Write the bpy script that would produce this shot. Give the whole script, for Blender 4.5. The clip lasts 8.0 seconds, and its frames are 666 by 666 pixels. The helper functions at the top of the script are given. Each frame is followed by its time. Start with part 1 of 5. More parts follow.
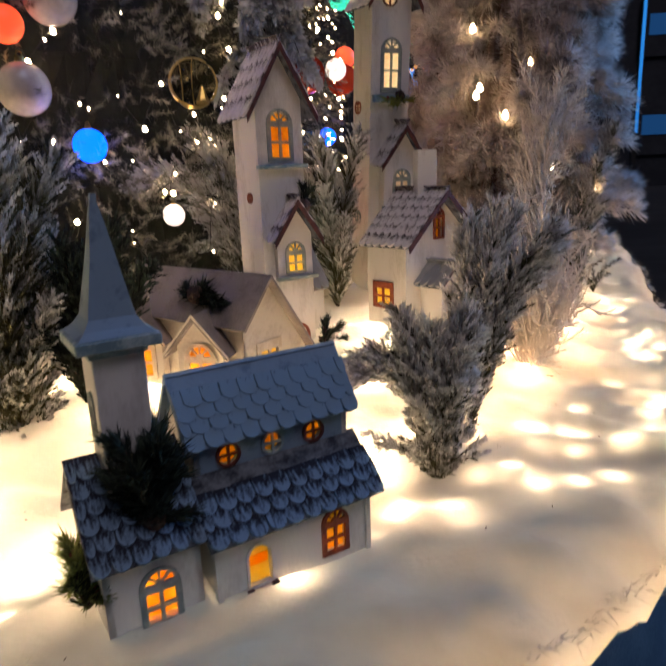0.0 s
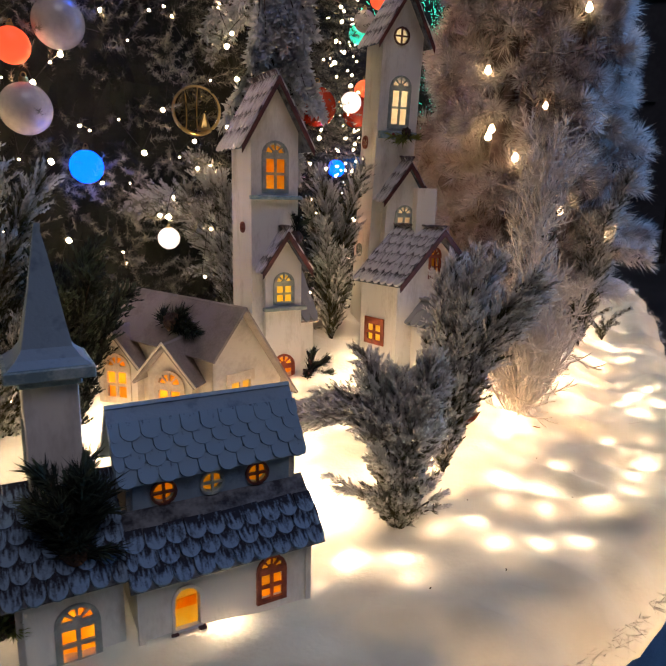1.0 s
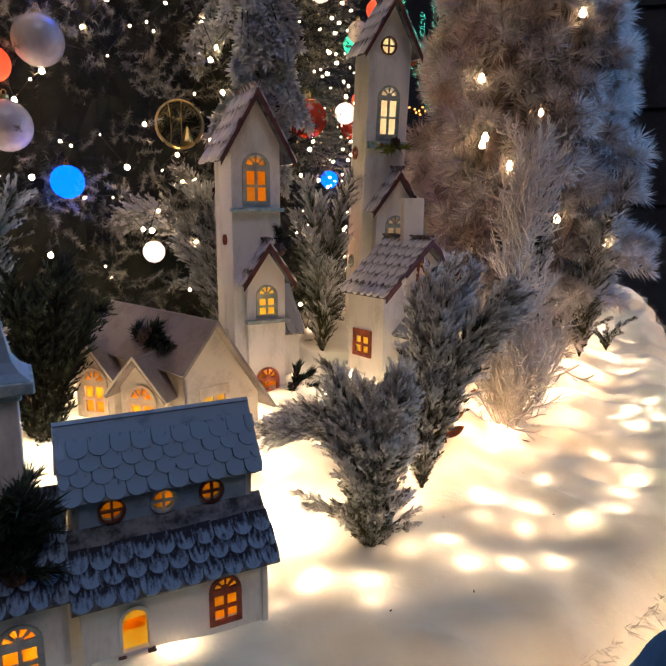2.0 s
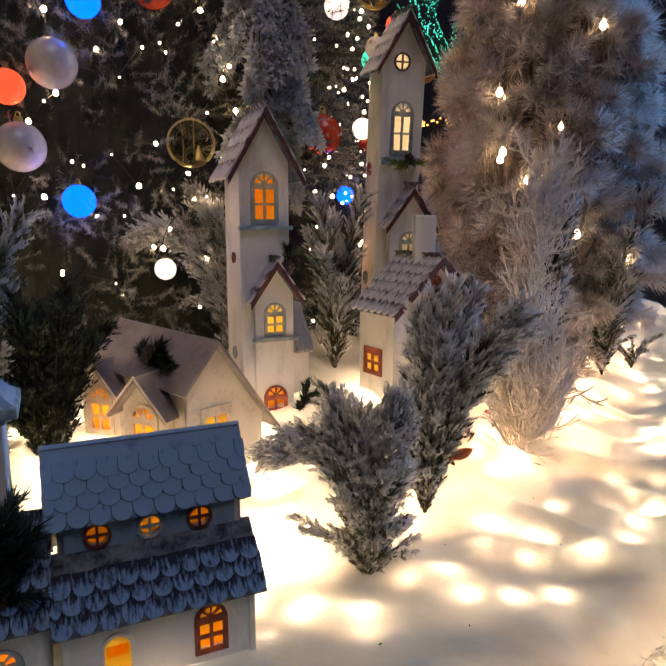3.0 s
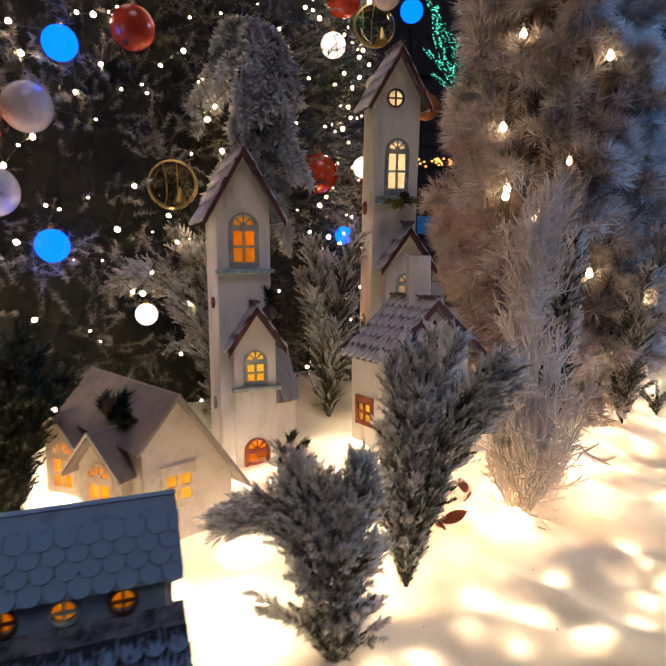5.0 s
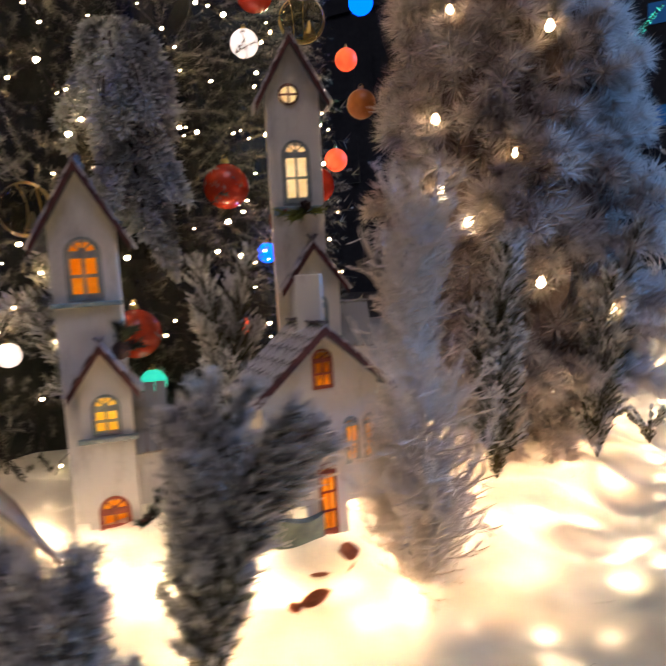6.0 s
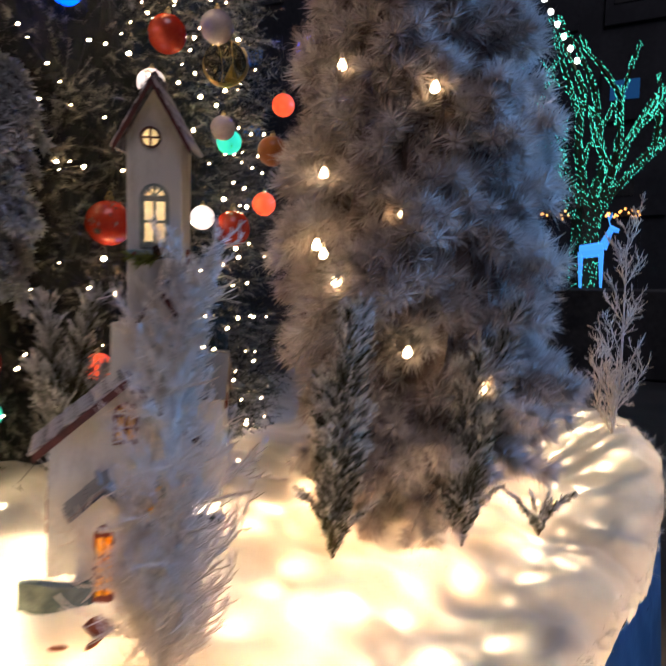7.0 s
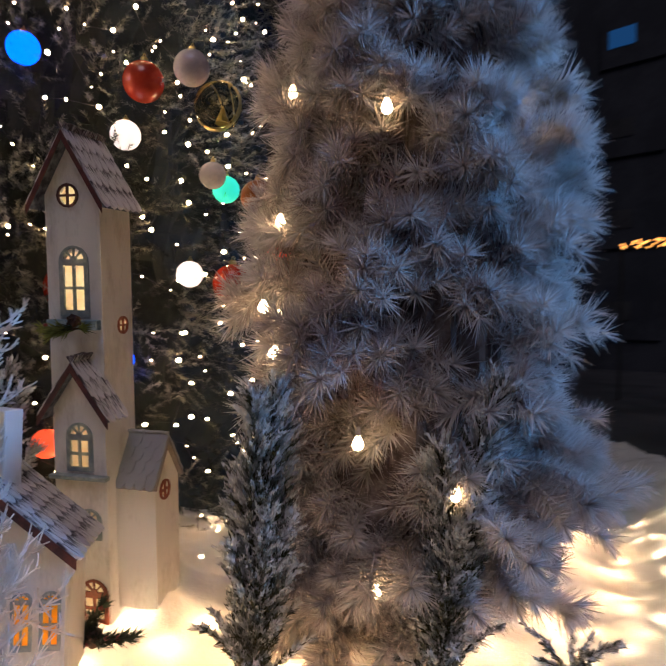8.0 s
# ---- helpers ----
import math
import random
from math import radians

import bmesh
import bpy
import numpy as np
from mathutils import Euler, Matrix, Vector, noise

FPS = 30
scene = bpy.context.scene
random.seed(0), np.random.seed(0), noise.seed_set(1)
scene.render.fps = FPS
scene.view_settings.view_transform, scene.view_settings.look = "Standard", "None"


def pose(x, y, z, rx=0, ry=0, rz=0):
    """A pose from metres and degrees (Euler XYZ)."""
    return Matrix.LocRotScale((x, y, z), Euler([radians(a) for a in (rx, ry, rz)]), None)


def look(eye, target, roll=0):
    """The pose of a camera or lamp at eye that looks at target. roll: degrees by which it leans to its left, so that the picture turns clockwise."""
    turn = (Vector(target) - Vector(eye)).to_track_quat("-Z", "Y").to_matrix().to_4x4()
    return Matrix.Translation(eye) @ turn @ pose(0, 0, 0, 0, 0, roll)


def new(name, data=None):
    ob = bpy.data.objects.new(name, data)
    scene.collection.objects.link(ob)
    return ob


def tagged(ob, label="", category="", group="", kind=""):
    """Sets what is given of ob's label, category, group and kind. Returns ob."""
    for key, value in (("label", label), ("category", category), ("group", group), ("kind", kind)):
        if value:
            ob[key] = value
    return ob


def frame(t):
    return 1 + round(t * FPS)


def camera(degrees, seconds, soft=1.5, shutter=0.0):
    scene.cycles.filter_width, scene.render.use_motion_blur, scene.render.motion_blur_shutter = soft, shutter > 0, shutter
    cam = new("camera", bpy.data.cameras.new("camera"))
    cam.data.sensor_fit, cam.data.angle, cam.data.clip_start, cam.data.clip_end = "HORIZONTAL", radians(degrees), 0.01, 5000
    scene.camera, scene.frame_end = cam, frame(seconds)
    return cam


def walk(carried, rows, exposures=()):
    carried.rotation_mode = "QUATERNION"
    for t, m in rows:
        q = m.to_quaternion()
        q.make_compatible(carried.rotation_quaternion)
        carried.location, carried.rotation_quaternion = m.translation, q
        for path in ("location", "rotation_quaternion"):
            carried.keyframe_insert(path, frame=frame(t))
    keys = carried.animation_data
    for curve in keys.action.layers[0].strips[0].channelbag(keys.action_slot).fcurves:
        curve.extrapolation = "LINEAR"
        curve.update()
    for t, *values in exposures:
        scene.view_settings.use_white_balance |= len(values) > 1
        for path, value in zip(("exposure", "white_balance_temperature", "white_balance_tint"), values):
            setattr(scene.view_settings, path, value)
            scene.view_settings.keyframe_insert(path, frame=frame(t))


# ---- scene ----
cam = camera(56.1, 8.0, shutter=0.7)
PATH = [
    (0, (0.128, 0.08, 0.409), (-0.113, 2.003, -0.086), -2.3),
    (0.5, (0.178, 0.094, 0.424), (-0.158, 2.021, 0.006), -1.9),
    (1, (0.204, 0.108, 0.427), (-0.123, 2.036, 0.003), 1.2),
    (2.5, (0.296, 0.15, 0.432), (-0.15, 2.063, 0.056), -0.1),
    (3, (0.309, 0.159, 0.442), (-0.187, 2.062, 0.081), 0.2),
    (3.5, (0.328, 0.145, 0.459), (-0.154, 2.066, 0.185), -0.7),
    (4, (0.345, 0.144, 0.456), (-0.155, 2.071, 0.269), -0.8),
    (4.2, (0.348, 0.158, 0.449), (-0.186, 2.072, 0.224), -0.7),
    (5.3, (0.404, 0.331, 0.448), (-0.272, 2.198, 0.208), -0.2),
    (5.4, (0.423, 0.368, 0.458), (-0.327, 2.212, 0.27), 0.6),
    (5.5, (0.444, 0.415, 0.448), (-0.31, 2.257, 0.25), 0.8),
    (5.6, (0.474, 0.443, 0.444), (-0.263, 2.289, 0.224), -0.2),
    (5.8, (0.527, 0.483, 0.446), (-0.167, 2.347, 0.242), -2.2),
    (6, (0.597, 0.523, 0.453), (-0.186, 2.352, 0.254), -3.4),
    (6.5, (0.792, 0.641, 0.476), (-0.105, 2.424, 0.362), 0.2),
    (7, (0.891, 0.725, 0.488), (-0.018, 2.504, 0.398), 2.0),
    (7.5, (0.966, 0.941, 0.538), (-0.091, 2.638, 0.568), 3.8),
    (8, (1.066, 1.118, 0.56), (-0.282, 2.596, 0.565), 1.3),
]
walk(cam, [(t, look(eye, target, roll)) for t, eye, target, roll in PATH])

# ---- world and large lights ----
world = bpy.data.worlds.new("night")
scene.world = world
world.use_nodes = True
world.node_tree.nodes["Background"].inputs[0].default_value = (0.012, 0.022, 0.06, 1)
world.node_tree.nodes["Background"].inputs[1].default_value = 0.12


def lamp(name, kind, m, energy, color, **more):
    data = bpy.data.lights.new(name, kind)
    data.energy, data.color = energy, color
    if kind == "SUN":
        data.angle = radians(more["angle"])
    elif kind == "AREA":
        data.shape, data.size, data.spread = "DISK", more["size"], radians(more["spread"])
    else:
        data.shadow_soft_size = more["radius"]
    ob = new(name, data)
    ob.matrix_world = m
    return ob


# the plaza's cool floodlights, high up beyond the visitors, and the blue glow of the lit square behind
lamp("plaza_light", "SUN", look((1.9, -1.0, 4.2), (0, 1.2, 0)), 0.62, (0.88, 0.79, 0.92), angle=30)
lamp("square_light", "AREA", look((3.9, 4.5, 2.1), (0.6, 2.25, 0.9)), 10.5, (0.13, 0.42, 1.0), size=1.2, spread=34)


# ---- materials ----
def material(name):
    m = bpy.data.materials.new(name)
    m.use_nodes = True
    nt = m.node_tree
    return m, nt, nt.nodes, nt.links, nt.nodes["Principled BSDF"]


def mottled(name, a, b, scale=40.0, rough=0.7, bump=0.2, detail_scale=None, low=0.4, high=0.65, stretch=(1, 1, 1), metallic=0.0, vary=0.0):
    """Two colours mixed by a coarse and a fine noise, with a fine relief."""
    m, nt, n, l, p = material(name)
    tc = n.new("ShaderNodeTexCoord")
    mp = n.new("ShaderNodeMapping")
    mp.inputs["Scale"].default_value = stretch
    l.new(tc.outputs["Object"], mp.inputs[0])
    t1, t2 = n.new("ShaderNodeTexNoise"), n.new("ShaderNodeTexNoise")
    t1.inputs["Scale"].default_value, t1.inputs["Detail"].default_value = scale, 5
    t2.inputs["Scale"].default_value, t2.inputs["Detail"].default_value = detail_scale or scale * 7, 4
    l.new(mp.outputs[0], t1.inputs[0])
    l.new(mp.outputs[0], t2.inputs[0])
    add = n.new("ShaderNodeMath")
    add.operation = "MULTIPLY_ADD"
    add.inputs[1].default_value = 0.35
    l.new(t2.outputs[0], add.inputs[0])
    l.new(t1.outputs[0], add.inputs[2])
    ramp = n.new("ShaderNodeValToRGB")
    ramp.color_ramp.elements[0].position, ramp.color_ramp.elements[1].position = low + 0.17, high + 0.17
    ramp.color_ramp.elements[0].color, ramp.color_ramp.elements[1].color = (*a, 1), (*b, 1)
    l.new(add.outputs[0], ramp.inputs[0])
    out = ramp.outputs[0]
    if vary:
        info, hsv, mr = n.new("ShaderNodeObjectInfo"), n.new("ShaderNodeHueSaturation"), n.new("ShaderNodeMapRange")
        mr.inputs[3].default_value, mr.inputs[4].default_value = 1 - vary, 1 + vary
        l.new(info.outputs["Random"], mr.inputs[0])
        l.new(mr.outputs[0], hsv.inputs["Value"])
        l.new(out, hsv.inputs["Color"])
        out = hsv.outputs[0]
    l.new(out, p.inputs["Base Color"])
    p.inputs["Roughness"].default_value, p.inputs["Metallic"].default_value = rough, metallic
    bp = n.new("ShaderNodeBump")
    bp.inputs["Strength"].default_value, bp.inputs["Distance"].default_value = bump, 0.002
    l.new(add.outputs[0], bp.inputs["Height"])
    l.new(bp.outputs[0], p.inputs["Normal"])
    return m


def glowing(name, color, strength):
    m, nt, n, l, p = material(name)
    p.inputs["Base Color"].default_value = (*color, 1)
    p.inputs["Emission Color"].default_value = (*color, 1)
    p.inputs["Emission Strength"].default_value = strength
    return m


def film_pane(name, color, streak):
    """Tinted paper behind a window, lit from the lamp in the house."""
    m, nt, n, l, p = material(name)
    tr, tex, ramp = n.new("ShaderNodeBsdfTranslucent"), n.new("ShaderNodeTexNoise"), n.new("ShaderNodeValToRGB")
    tex.inputs["Scale"].default_value, tex.inputs["Detail"].default_value = 55, 3
    tc = n.new("ShaderNodeTexCoord")
    l.new(tc.outputs["Object"], tex.inputs[0])
    ramp.color_ramp.elements[0].position, ramp.color_ramp.elements[1].position = 0.35, 0.7
    ramp.color_ramp.elements[0].color, ramp.color_ramp.elements[1].color = (*color, 1), (*streak, 1)
    l.new(tex.outputs[0], ramp.inputs[0])
    l.new(ramp.outputs[0], tr.inputs[0])
    l.new(tr.outputs[0], n["Material Output"].inputs[0])
    return m


def foliage(name, dark, pale, rough=0.8, sheen=0.0, through_light=0.25):
    """Leaves that go from green to flocked white by the leaf's own share of flock."""
    m, nt, n, l, p = material(name)
    at, tex, mx, mix = n.new("ShaderNodeAttribute"), n.new("ShaderNodeTexNoise"), n.new("ShaderNodeMath"), n.new("ShaderNodeMix")
    at.attribute_name = "flock"
    tc = n.new("ShaderNodeTexCoord")
    l.new(tc.outputs["Object"], tex.inputs[0])
    tex.inputs["Scale"].default_value, tex.inputs["Detail"].default_value = 30, 4
    mx.operation, mx.use_clamp = "MULTIPLY_ADD", True
    mx.inputs[1].default_value = 0.9
    sub = n.new("ShaderNodeMath")
    sub.operation = "SUBTRACT"
    sub.inputs[1].default_value = 0.45
    l.new(at.outputs["Fac"], sub.inputs[0])
    l.new(tex.outputs[0], mx.inputs[0])
    l.new(sub.outputs[0], mx.inputs[2])
    mix.data_type = "RGBA"
    mix.inputs[6].default_value, mix.inputs[7].default_value = (*dark, 1), (*pale, 1)
    l.new(mx.outputs[0], mix.inputs[0])
    l.new(mix.outputs[2], p.inputs["Base Color"])
    p.inputs["Roughness"].default_value = rough
    tr, ms = n.new("ShaderNodeBsdfTranslucent"), n.new("ShaderNodeMixShader")
    ms.inputs[0].default_value = through_light
    l.new(mix.outputs[2], tr.inputs[0])
    l.new(p.outputs[0], ms.inputs[1])
    l.new(tr.outputs[0], ms.inputs[2])
    l.new(ms.outputs[0], n["Material Output"].inputs[0])
    return m


def fleece():
    """White polyester snow cloth, thin enough for the light strings beneath to shine through."""
    m, nt, n, l, p = material("snow_fleece")
    tc, t1, t2 = n.new("ShaderNodeTexCoord"), n.new("ShaderNodeTexNoise"), n.new("ShaderNodeTexNoise")
    t1.inputs["Scale"].default_value, t1.inputs["Detail"].default_value = 9, 4
    t2.inputs["Scale"].default_value, t2.inputs["Detail"].default_value = 160, 5
    l.new(tc.outputs["Object"], t1.inputs[0])
    l.new(tc.outputs["Object"], t2.inputs[0])
    ramp = n.new("ShaderNodeValToRGB")
    ramp.color_ramp.elements[0].position, ramp.color_ramp.elements[1].position = 0.3, 0.65
    ramp.color_ramp.elements[0].color, ramp.color_ramp.elements[1].color = (0.66, 0.63, 0.58, 1), (0.84, 0.83, 0.8, 1)
    l.new(t1.outputs[0], ramp.inputs[0])
    df, tr, ms, bp = n.new("ShaderNodeBsdfDiffuse"), n.new("ShaderNodeBsdfTranslucent"), n.new("ShaderNodeMixShader"), n.new("ShaderNodeBump")
    bp.inputs["Strength"].default_value, bp.inputs["Distance"].default_value = 0.5, 0.003
    l.new(t2.outputs[0], bp.inputs["Height"])
    l.new(bp.outputs[0], df.inputs["Normal"])
    l.new(ramp.outputs[0], df.inputs[0])
    l.new(ramp.outputs[0], tr.inputs[0])
    ms.inputs[0].default_value = 0.5
    l.new(df.outputs[0], ms.inputs[1])
    l.new(tr.outputs[0], ms.inputs[2])
    gap, porous = n.new("ShaderNodeBsdfTransparent"), n.new("ShaderNodeMixShader")
    porous.inputs[0].default_value = 0.14
    l.new(ms.outputs[0], porous.inputs[1])
    l.new(gap.outputs[0], porous.inputs[2])
    l.new(porous.outputs[0], n["Material Output"].inputs[0])
    return m


SNOW = fleece()
# the blue light on the shaded hanging cloth is put into its colour
SKIRT = mottled("blue_lit_skirt_cloth", (0.05, 0.15, 0.3), (0.09, 0.24, 0.45), 9, 0.85, 0.3, 300)
WHITE_WALL = mottled("whitewashed_wood", (0.5, 0.47, 0.43), (0.74, 0.72, 0.69), 30, 0.75, 0.3, 260, 0.2, 0.5, (1, 1, 0.35))
CARD_WALL = mottled("cream_board", (0.55, 0.48, 0.4), (0.72, 0.66, 0.57), 25, 0.8, 0.2, 200, 0.25, 0.55)
CARD_ROOF = mottled("grey_card_roof", (0.17, 0.145, 0.135), (0.3, 0.26, 0.245), 22, 0.85, 0.3, 320, 0.3, 0.6)
ROOF_WHITE = mottled("whitewashed_shingle", (0.1, 0.08, 0.09), (0.58, 0.56, 0.58), 45, 0.8, 0.4, 210, 0.28, 0.55, (1, 1, 1), vary=0.12)
ROOF_WORN = mottled("worn_blue_grey_shingle", (0.012, 0.015, 0.03), (0.46, 0.52, 0.58), 52, 0.8, 0.4, 190, 0.4, 0.6, (1, 1, 1), vary=0.15)
ROOF_PLAIN = mottled("pale_blue_grey_roof", (0.1, 0.165, 0.25), (0.23, 0.335, 0.45), 45, 0.8, 0.4, 240, 0.18, 0.45, vary=0.08)
ROOF_DARK = mottled("dark_streaked_roof_board", (0.02, 0.024, 0.036), (0.16, 0.18, 0.21), 60, 0.85, 0.3, 260, 0.35, 0.65)
TRIM_RED = mottled("dark_red_trim", (0.05, 0.013, 0.014), (0.12, 0.03, 0.026), 50, 0.6, 0.2)
FRAME_RED = mottled("oxblood_window_frame", (0.16, 0.03, 0.015), (0.3, 0.07, 0.03), 60, 0.6, 0.2)
FRAME_GREY = mottled("sage_grey_window_frame", (0.22, 0.27, 0.27), (0.36, 0.4, 0.38), 60, 0.7, 0.2)
SAGE_DARK = mottled("dark_sage_block", (0.06, 0.09, 0.085), (0.14, 0.18, 0.165), 40, 0.75, 0.3)
FRAME_DARK = mottled("dark_brown_window_frame", (0.04, 0.012, 0.012), (0.11, 0.04, 0.035), 60, 0.6, 0.2)
FRAME_CREAM = mottled("cream_window_frame", (0.6, 0.5, 0.38), (0.74, 0.66, 0.54), 60, 0.7, 0.2)
TEAL = mottled("weathered_teal_trim", (0.16, 0.26, 0.31), (0.4, 0.5, 0.53), 55, 0.7, 0.3)
PANE_ORANGE = film_pane("orange_film_pane", (0.98, 0.5, 0.05), (0.98, 0.66, 0.13))
PANE_YELLOW = film_pane("yellow_film_pane", (0.98, 0.72, 0.14), (0.98, 0.82, 0.3))
PANE_PALE = film_pane("pale_film_pane", (0.95, 0.8, 0.6), (0.98, 0.9, 0.75))
CYPRESS = foliage("flocked_cypress", (0.062, 0.06, 0.022), (0.82, 0.81, 0.8))
MOSS = foliage("yellow_green_moss", (0.03, 0.04, 0.01), (0.22, 0.26, 0.06))
EVERGREEN = foliage("dark_evergreen", (0.005, 0.011, 0.007), (0.06, 0.085, 0.055))
FIR = foliage("frosted_fir", (0.007, 0.01, 0.005), (0.4, 0.38, 0.32))
FLOCKED = foliage("heavily_flocked_fir", (0.25, 0.27, 0.27), (0.75, 0.76, 0.77))
TINSEL = foliage("white_fir_needles", (0.42, 0.34, 0.31), (0.84, 0.79, 0.76), 0.6, 0.0, 0.35)
TWIG_WHITE = mottled("white_painted_twig", (0.72, 0.65, 0.58), (0.88, 0.82, 0.76), 80, 0.6, 0.2)
BARK = mottled("brown_bark", (0.03, 0.02, 0.012), (0.09, 0.06, 0.04), 60, 0.9, 0.5)
# near-black: the shade between the boughs is put into this colour
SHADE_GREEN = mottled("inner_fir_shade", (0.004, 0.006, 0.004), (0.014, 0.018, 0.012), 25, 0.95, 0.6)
# darker than the white needles: shade of the tree's depth painted on
SHADE_WHITE = mottled("inner_white_shade", (0.2, 0.15, 0.13), (0.4, 0.33, 0.3), 30, 0.9, 0.8)
DRY_LEAF = mottled("dry_red_brown_leaf", (0.2, 0.05, 0.02), (0.42, 0.14, 0.05), 70, 0.6, 0.3)
BERRY = mottled("dark_red_berry", (0.12, 0.008, 0.01), (0.25, 0.02, 0.02), 60, 0.3, 0.1)
CONE_BROWN = mottled("pine_cone_brown", (0.03, 0.015, 0.012), (0.1, 0.05, 0.03), 60, 0.8, 0.4)
WIRE = mottled("black_wire", (0.01, 0.01, 0.01), (0.03, 0.03, 0.03), 60, 0.6, 0.1)
PAVING = mottled("dark_paving", (0.02, 0.022, 0.026), (0.05, 0.052, 0.058), 1.2, 0.55, 0.3, 14)
FACADE = mottled("dark_facade", (0.02, 0.024, 0.035), (0.04, 0.045, 0.06), 0.6, 0.7, 0.3, 6)


def tile_paint(name, dark, pale, low, high, streak):
    """Painted shingle, darker in streaks down from its upper edge; each shingle differs."""
    m, nt, n, l, p = material(name)
    tc, info, off, mp = n.new("ShaderNodeTexCoord"), n.new("ShaderNodeObjectInfo"), n.new("ShaderNodeVectorMath"), n.new("ShaderNodeMapping")
    spread = n.new("ShaderNodeMath")
    spread.operation = "MULTIPLY"
    spread.inputs[1].default_value = 57.0
    l.new(info.outputs["Random"], spread.inputs[0])
    l.new(tc.outputs["Object"], off.inputs[0])
    l.new(spread.outputs[0], off.inputs[1])
    mp.inputs["Scale"].default_value = (6, 1.6, 1)
    l.new(off.outputs[0], mp.inputs[0])
    t1, t2 = n.new("ShaderNodeTexNoise"), n.new("ShaderNodeTexNoise")
    t1.inputs["Scale"].default_value, t1.inputs["Detail"].default_value = 1.1, 5
    t2.inputs["Scale"].default_value, t2.inputs["Detail"].default_value = 11, 4
    l.new(mp.outputs[0], t1.inputs[0])
    l.new(off.outputs[0], t2.inputs[0])
    sep, a, b, ramp = n.new("ShaderNodeSeparateXYZ"), n.new("ShaderNodeMath"), n.new("ShaderNodeMath"), n.new("ShaderNodeValToRGB")
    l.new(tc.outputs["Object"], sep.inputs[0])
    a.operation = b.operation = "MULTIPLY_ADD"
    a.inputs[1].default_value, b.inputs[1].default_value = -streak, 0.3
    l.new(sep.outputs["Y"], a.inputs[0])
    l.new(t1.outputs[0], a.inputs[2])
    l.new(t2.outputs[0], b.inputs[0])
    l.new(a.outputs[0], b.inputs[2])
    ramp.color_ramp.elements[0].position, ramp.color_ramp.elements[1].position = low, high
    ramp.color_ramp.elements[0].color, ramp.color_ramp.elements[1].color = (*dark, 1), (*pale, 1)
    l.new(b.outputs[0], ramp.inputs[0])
    l.new(ramp.outputs[0], p.inputs["Base Color"])
    p.inputs["Roughness"].default_value = 0.8
    return m


TILE_WHITE = tile_paint("flocked_shingle", (0.06, 0.045, 0.05), (0.62, 0.6, 0.62), 0.26, 0.48, 0.36)
TILE_WORN = tile_paint("worn_navy_shingle", (0.006, 0.009, 0.022), (0.18, 0.28, 0.41), 0.33, 0.58, 0.36)
TILE_PLAIN = tile_paint("pale_blue_grey_shingle", (0.03, 0.055, 0.1), (0.19, 0.3, 0.42), 0.12, 0.32, 0.26)

TILE_GREY = tile_paint("grey_shingle", (0.05, 0.05, 0.055), (0.3, 0.31, 0.32), 0.1, 0.3, 0.2)


# ---- building helpers ----
def part(name, bm, mat, parent, label="", smooth=False):
    me = bpy.data.meshes.new(name)
    bmesh.ops.recalc_face_normals(bm, faces=bm.faces)
    bm.to_mesh(me)
    bm.free()
    me.materials.append(mat)
    if smooth:
        me.shade_smooth()
    ob = new(name, me)
    ob.parent = parent
    return tagged(ob, label)


def thing(name, m, label, category, group=""):
    ob = new(name)
    ob.empty_display_size = 0.02
    ob.matrix_world = m
    return tagged(ob, label, category, group)


def box(bm, x0, x1, y0, y1, z0, z1, m=Matrix()):
    bmesh.ops.create_cube(bm, size=1, matrix=m @ Matrix.LocRotScale(((x0 + x1) / 2, (y0 + y1) / 2, (z0 + z1) / 2), None, (x1 - x0, y1 - y0, z1 - z0)))


def bevelled(bm, width=0.001):
    bmesh.ops.bevel(bm, geom=list(bm.edges), offset=width, segments=1, affect="EDGES")
    return bm


def panel(outer, holes, y0, y1, m=Matrix()):
    """A board in the local xz plane from y0 to y1, with holes through it."""
    from mathutils.geometry import tessellate_polygon
    loops = [outer, *holes]
    flat = [q for loop in loops for q in loop]
    bm = bmesh.new()
    a = [bm.verts.new(m @ Vector((x, y0, z))) for x, z in flat]
    b = [bm.verts.new(m @ Vector((x, y1, z))) for x, z in flat]
    for i, j, k in tessellate_polygon([[Vector((x, z, 0)) for x, z in loop] for loop in loops]):
        for v, tri in ((a, (i, j, k)), (b, (k, j, i))):
            if len({v[q] for q in tri}) == 3:
                bm.faces.new([v[q] for q in tri])
    at = 0
    for loop in loops:
        n = len(loop)
        for i in range(n):
            j = (i + 1) % n
            bm.faces.new((a[at + i], a[at + j], b[at + j], b[at + i]))
        at += n
    return bm


def arch(cx, z, w, h, n=10):
    """An upright opening with a round head, its sill's middle at (cx, z)."""
    r = w / 2
    return [(cx - r, z), (cx + r, z)] + [(cx + r * math.cos(math.pi * i / n), z + h - r + r * math.sin(math.pi * i / n)) for i in range(n + 1)]


def disc(cx, z, r, n=16):
    return [(cx + r * math.cos(2 * math.pi * i / n), z + r * math.sin(2 * math.pi * i / n)) for i in range(n)]


def rect(cx, z, w, h):
    return [(cx - w / 2, z), (cx + w / 2, z), (cx + w / 2, z + h), (cx - w / 2, z + h)]


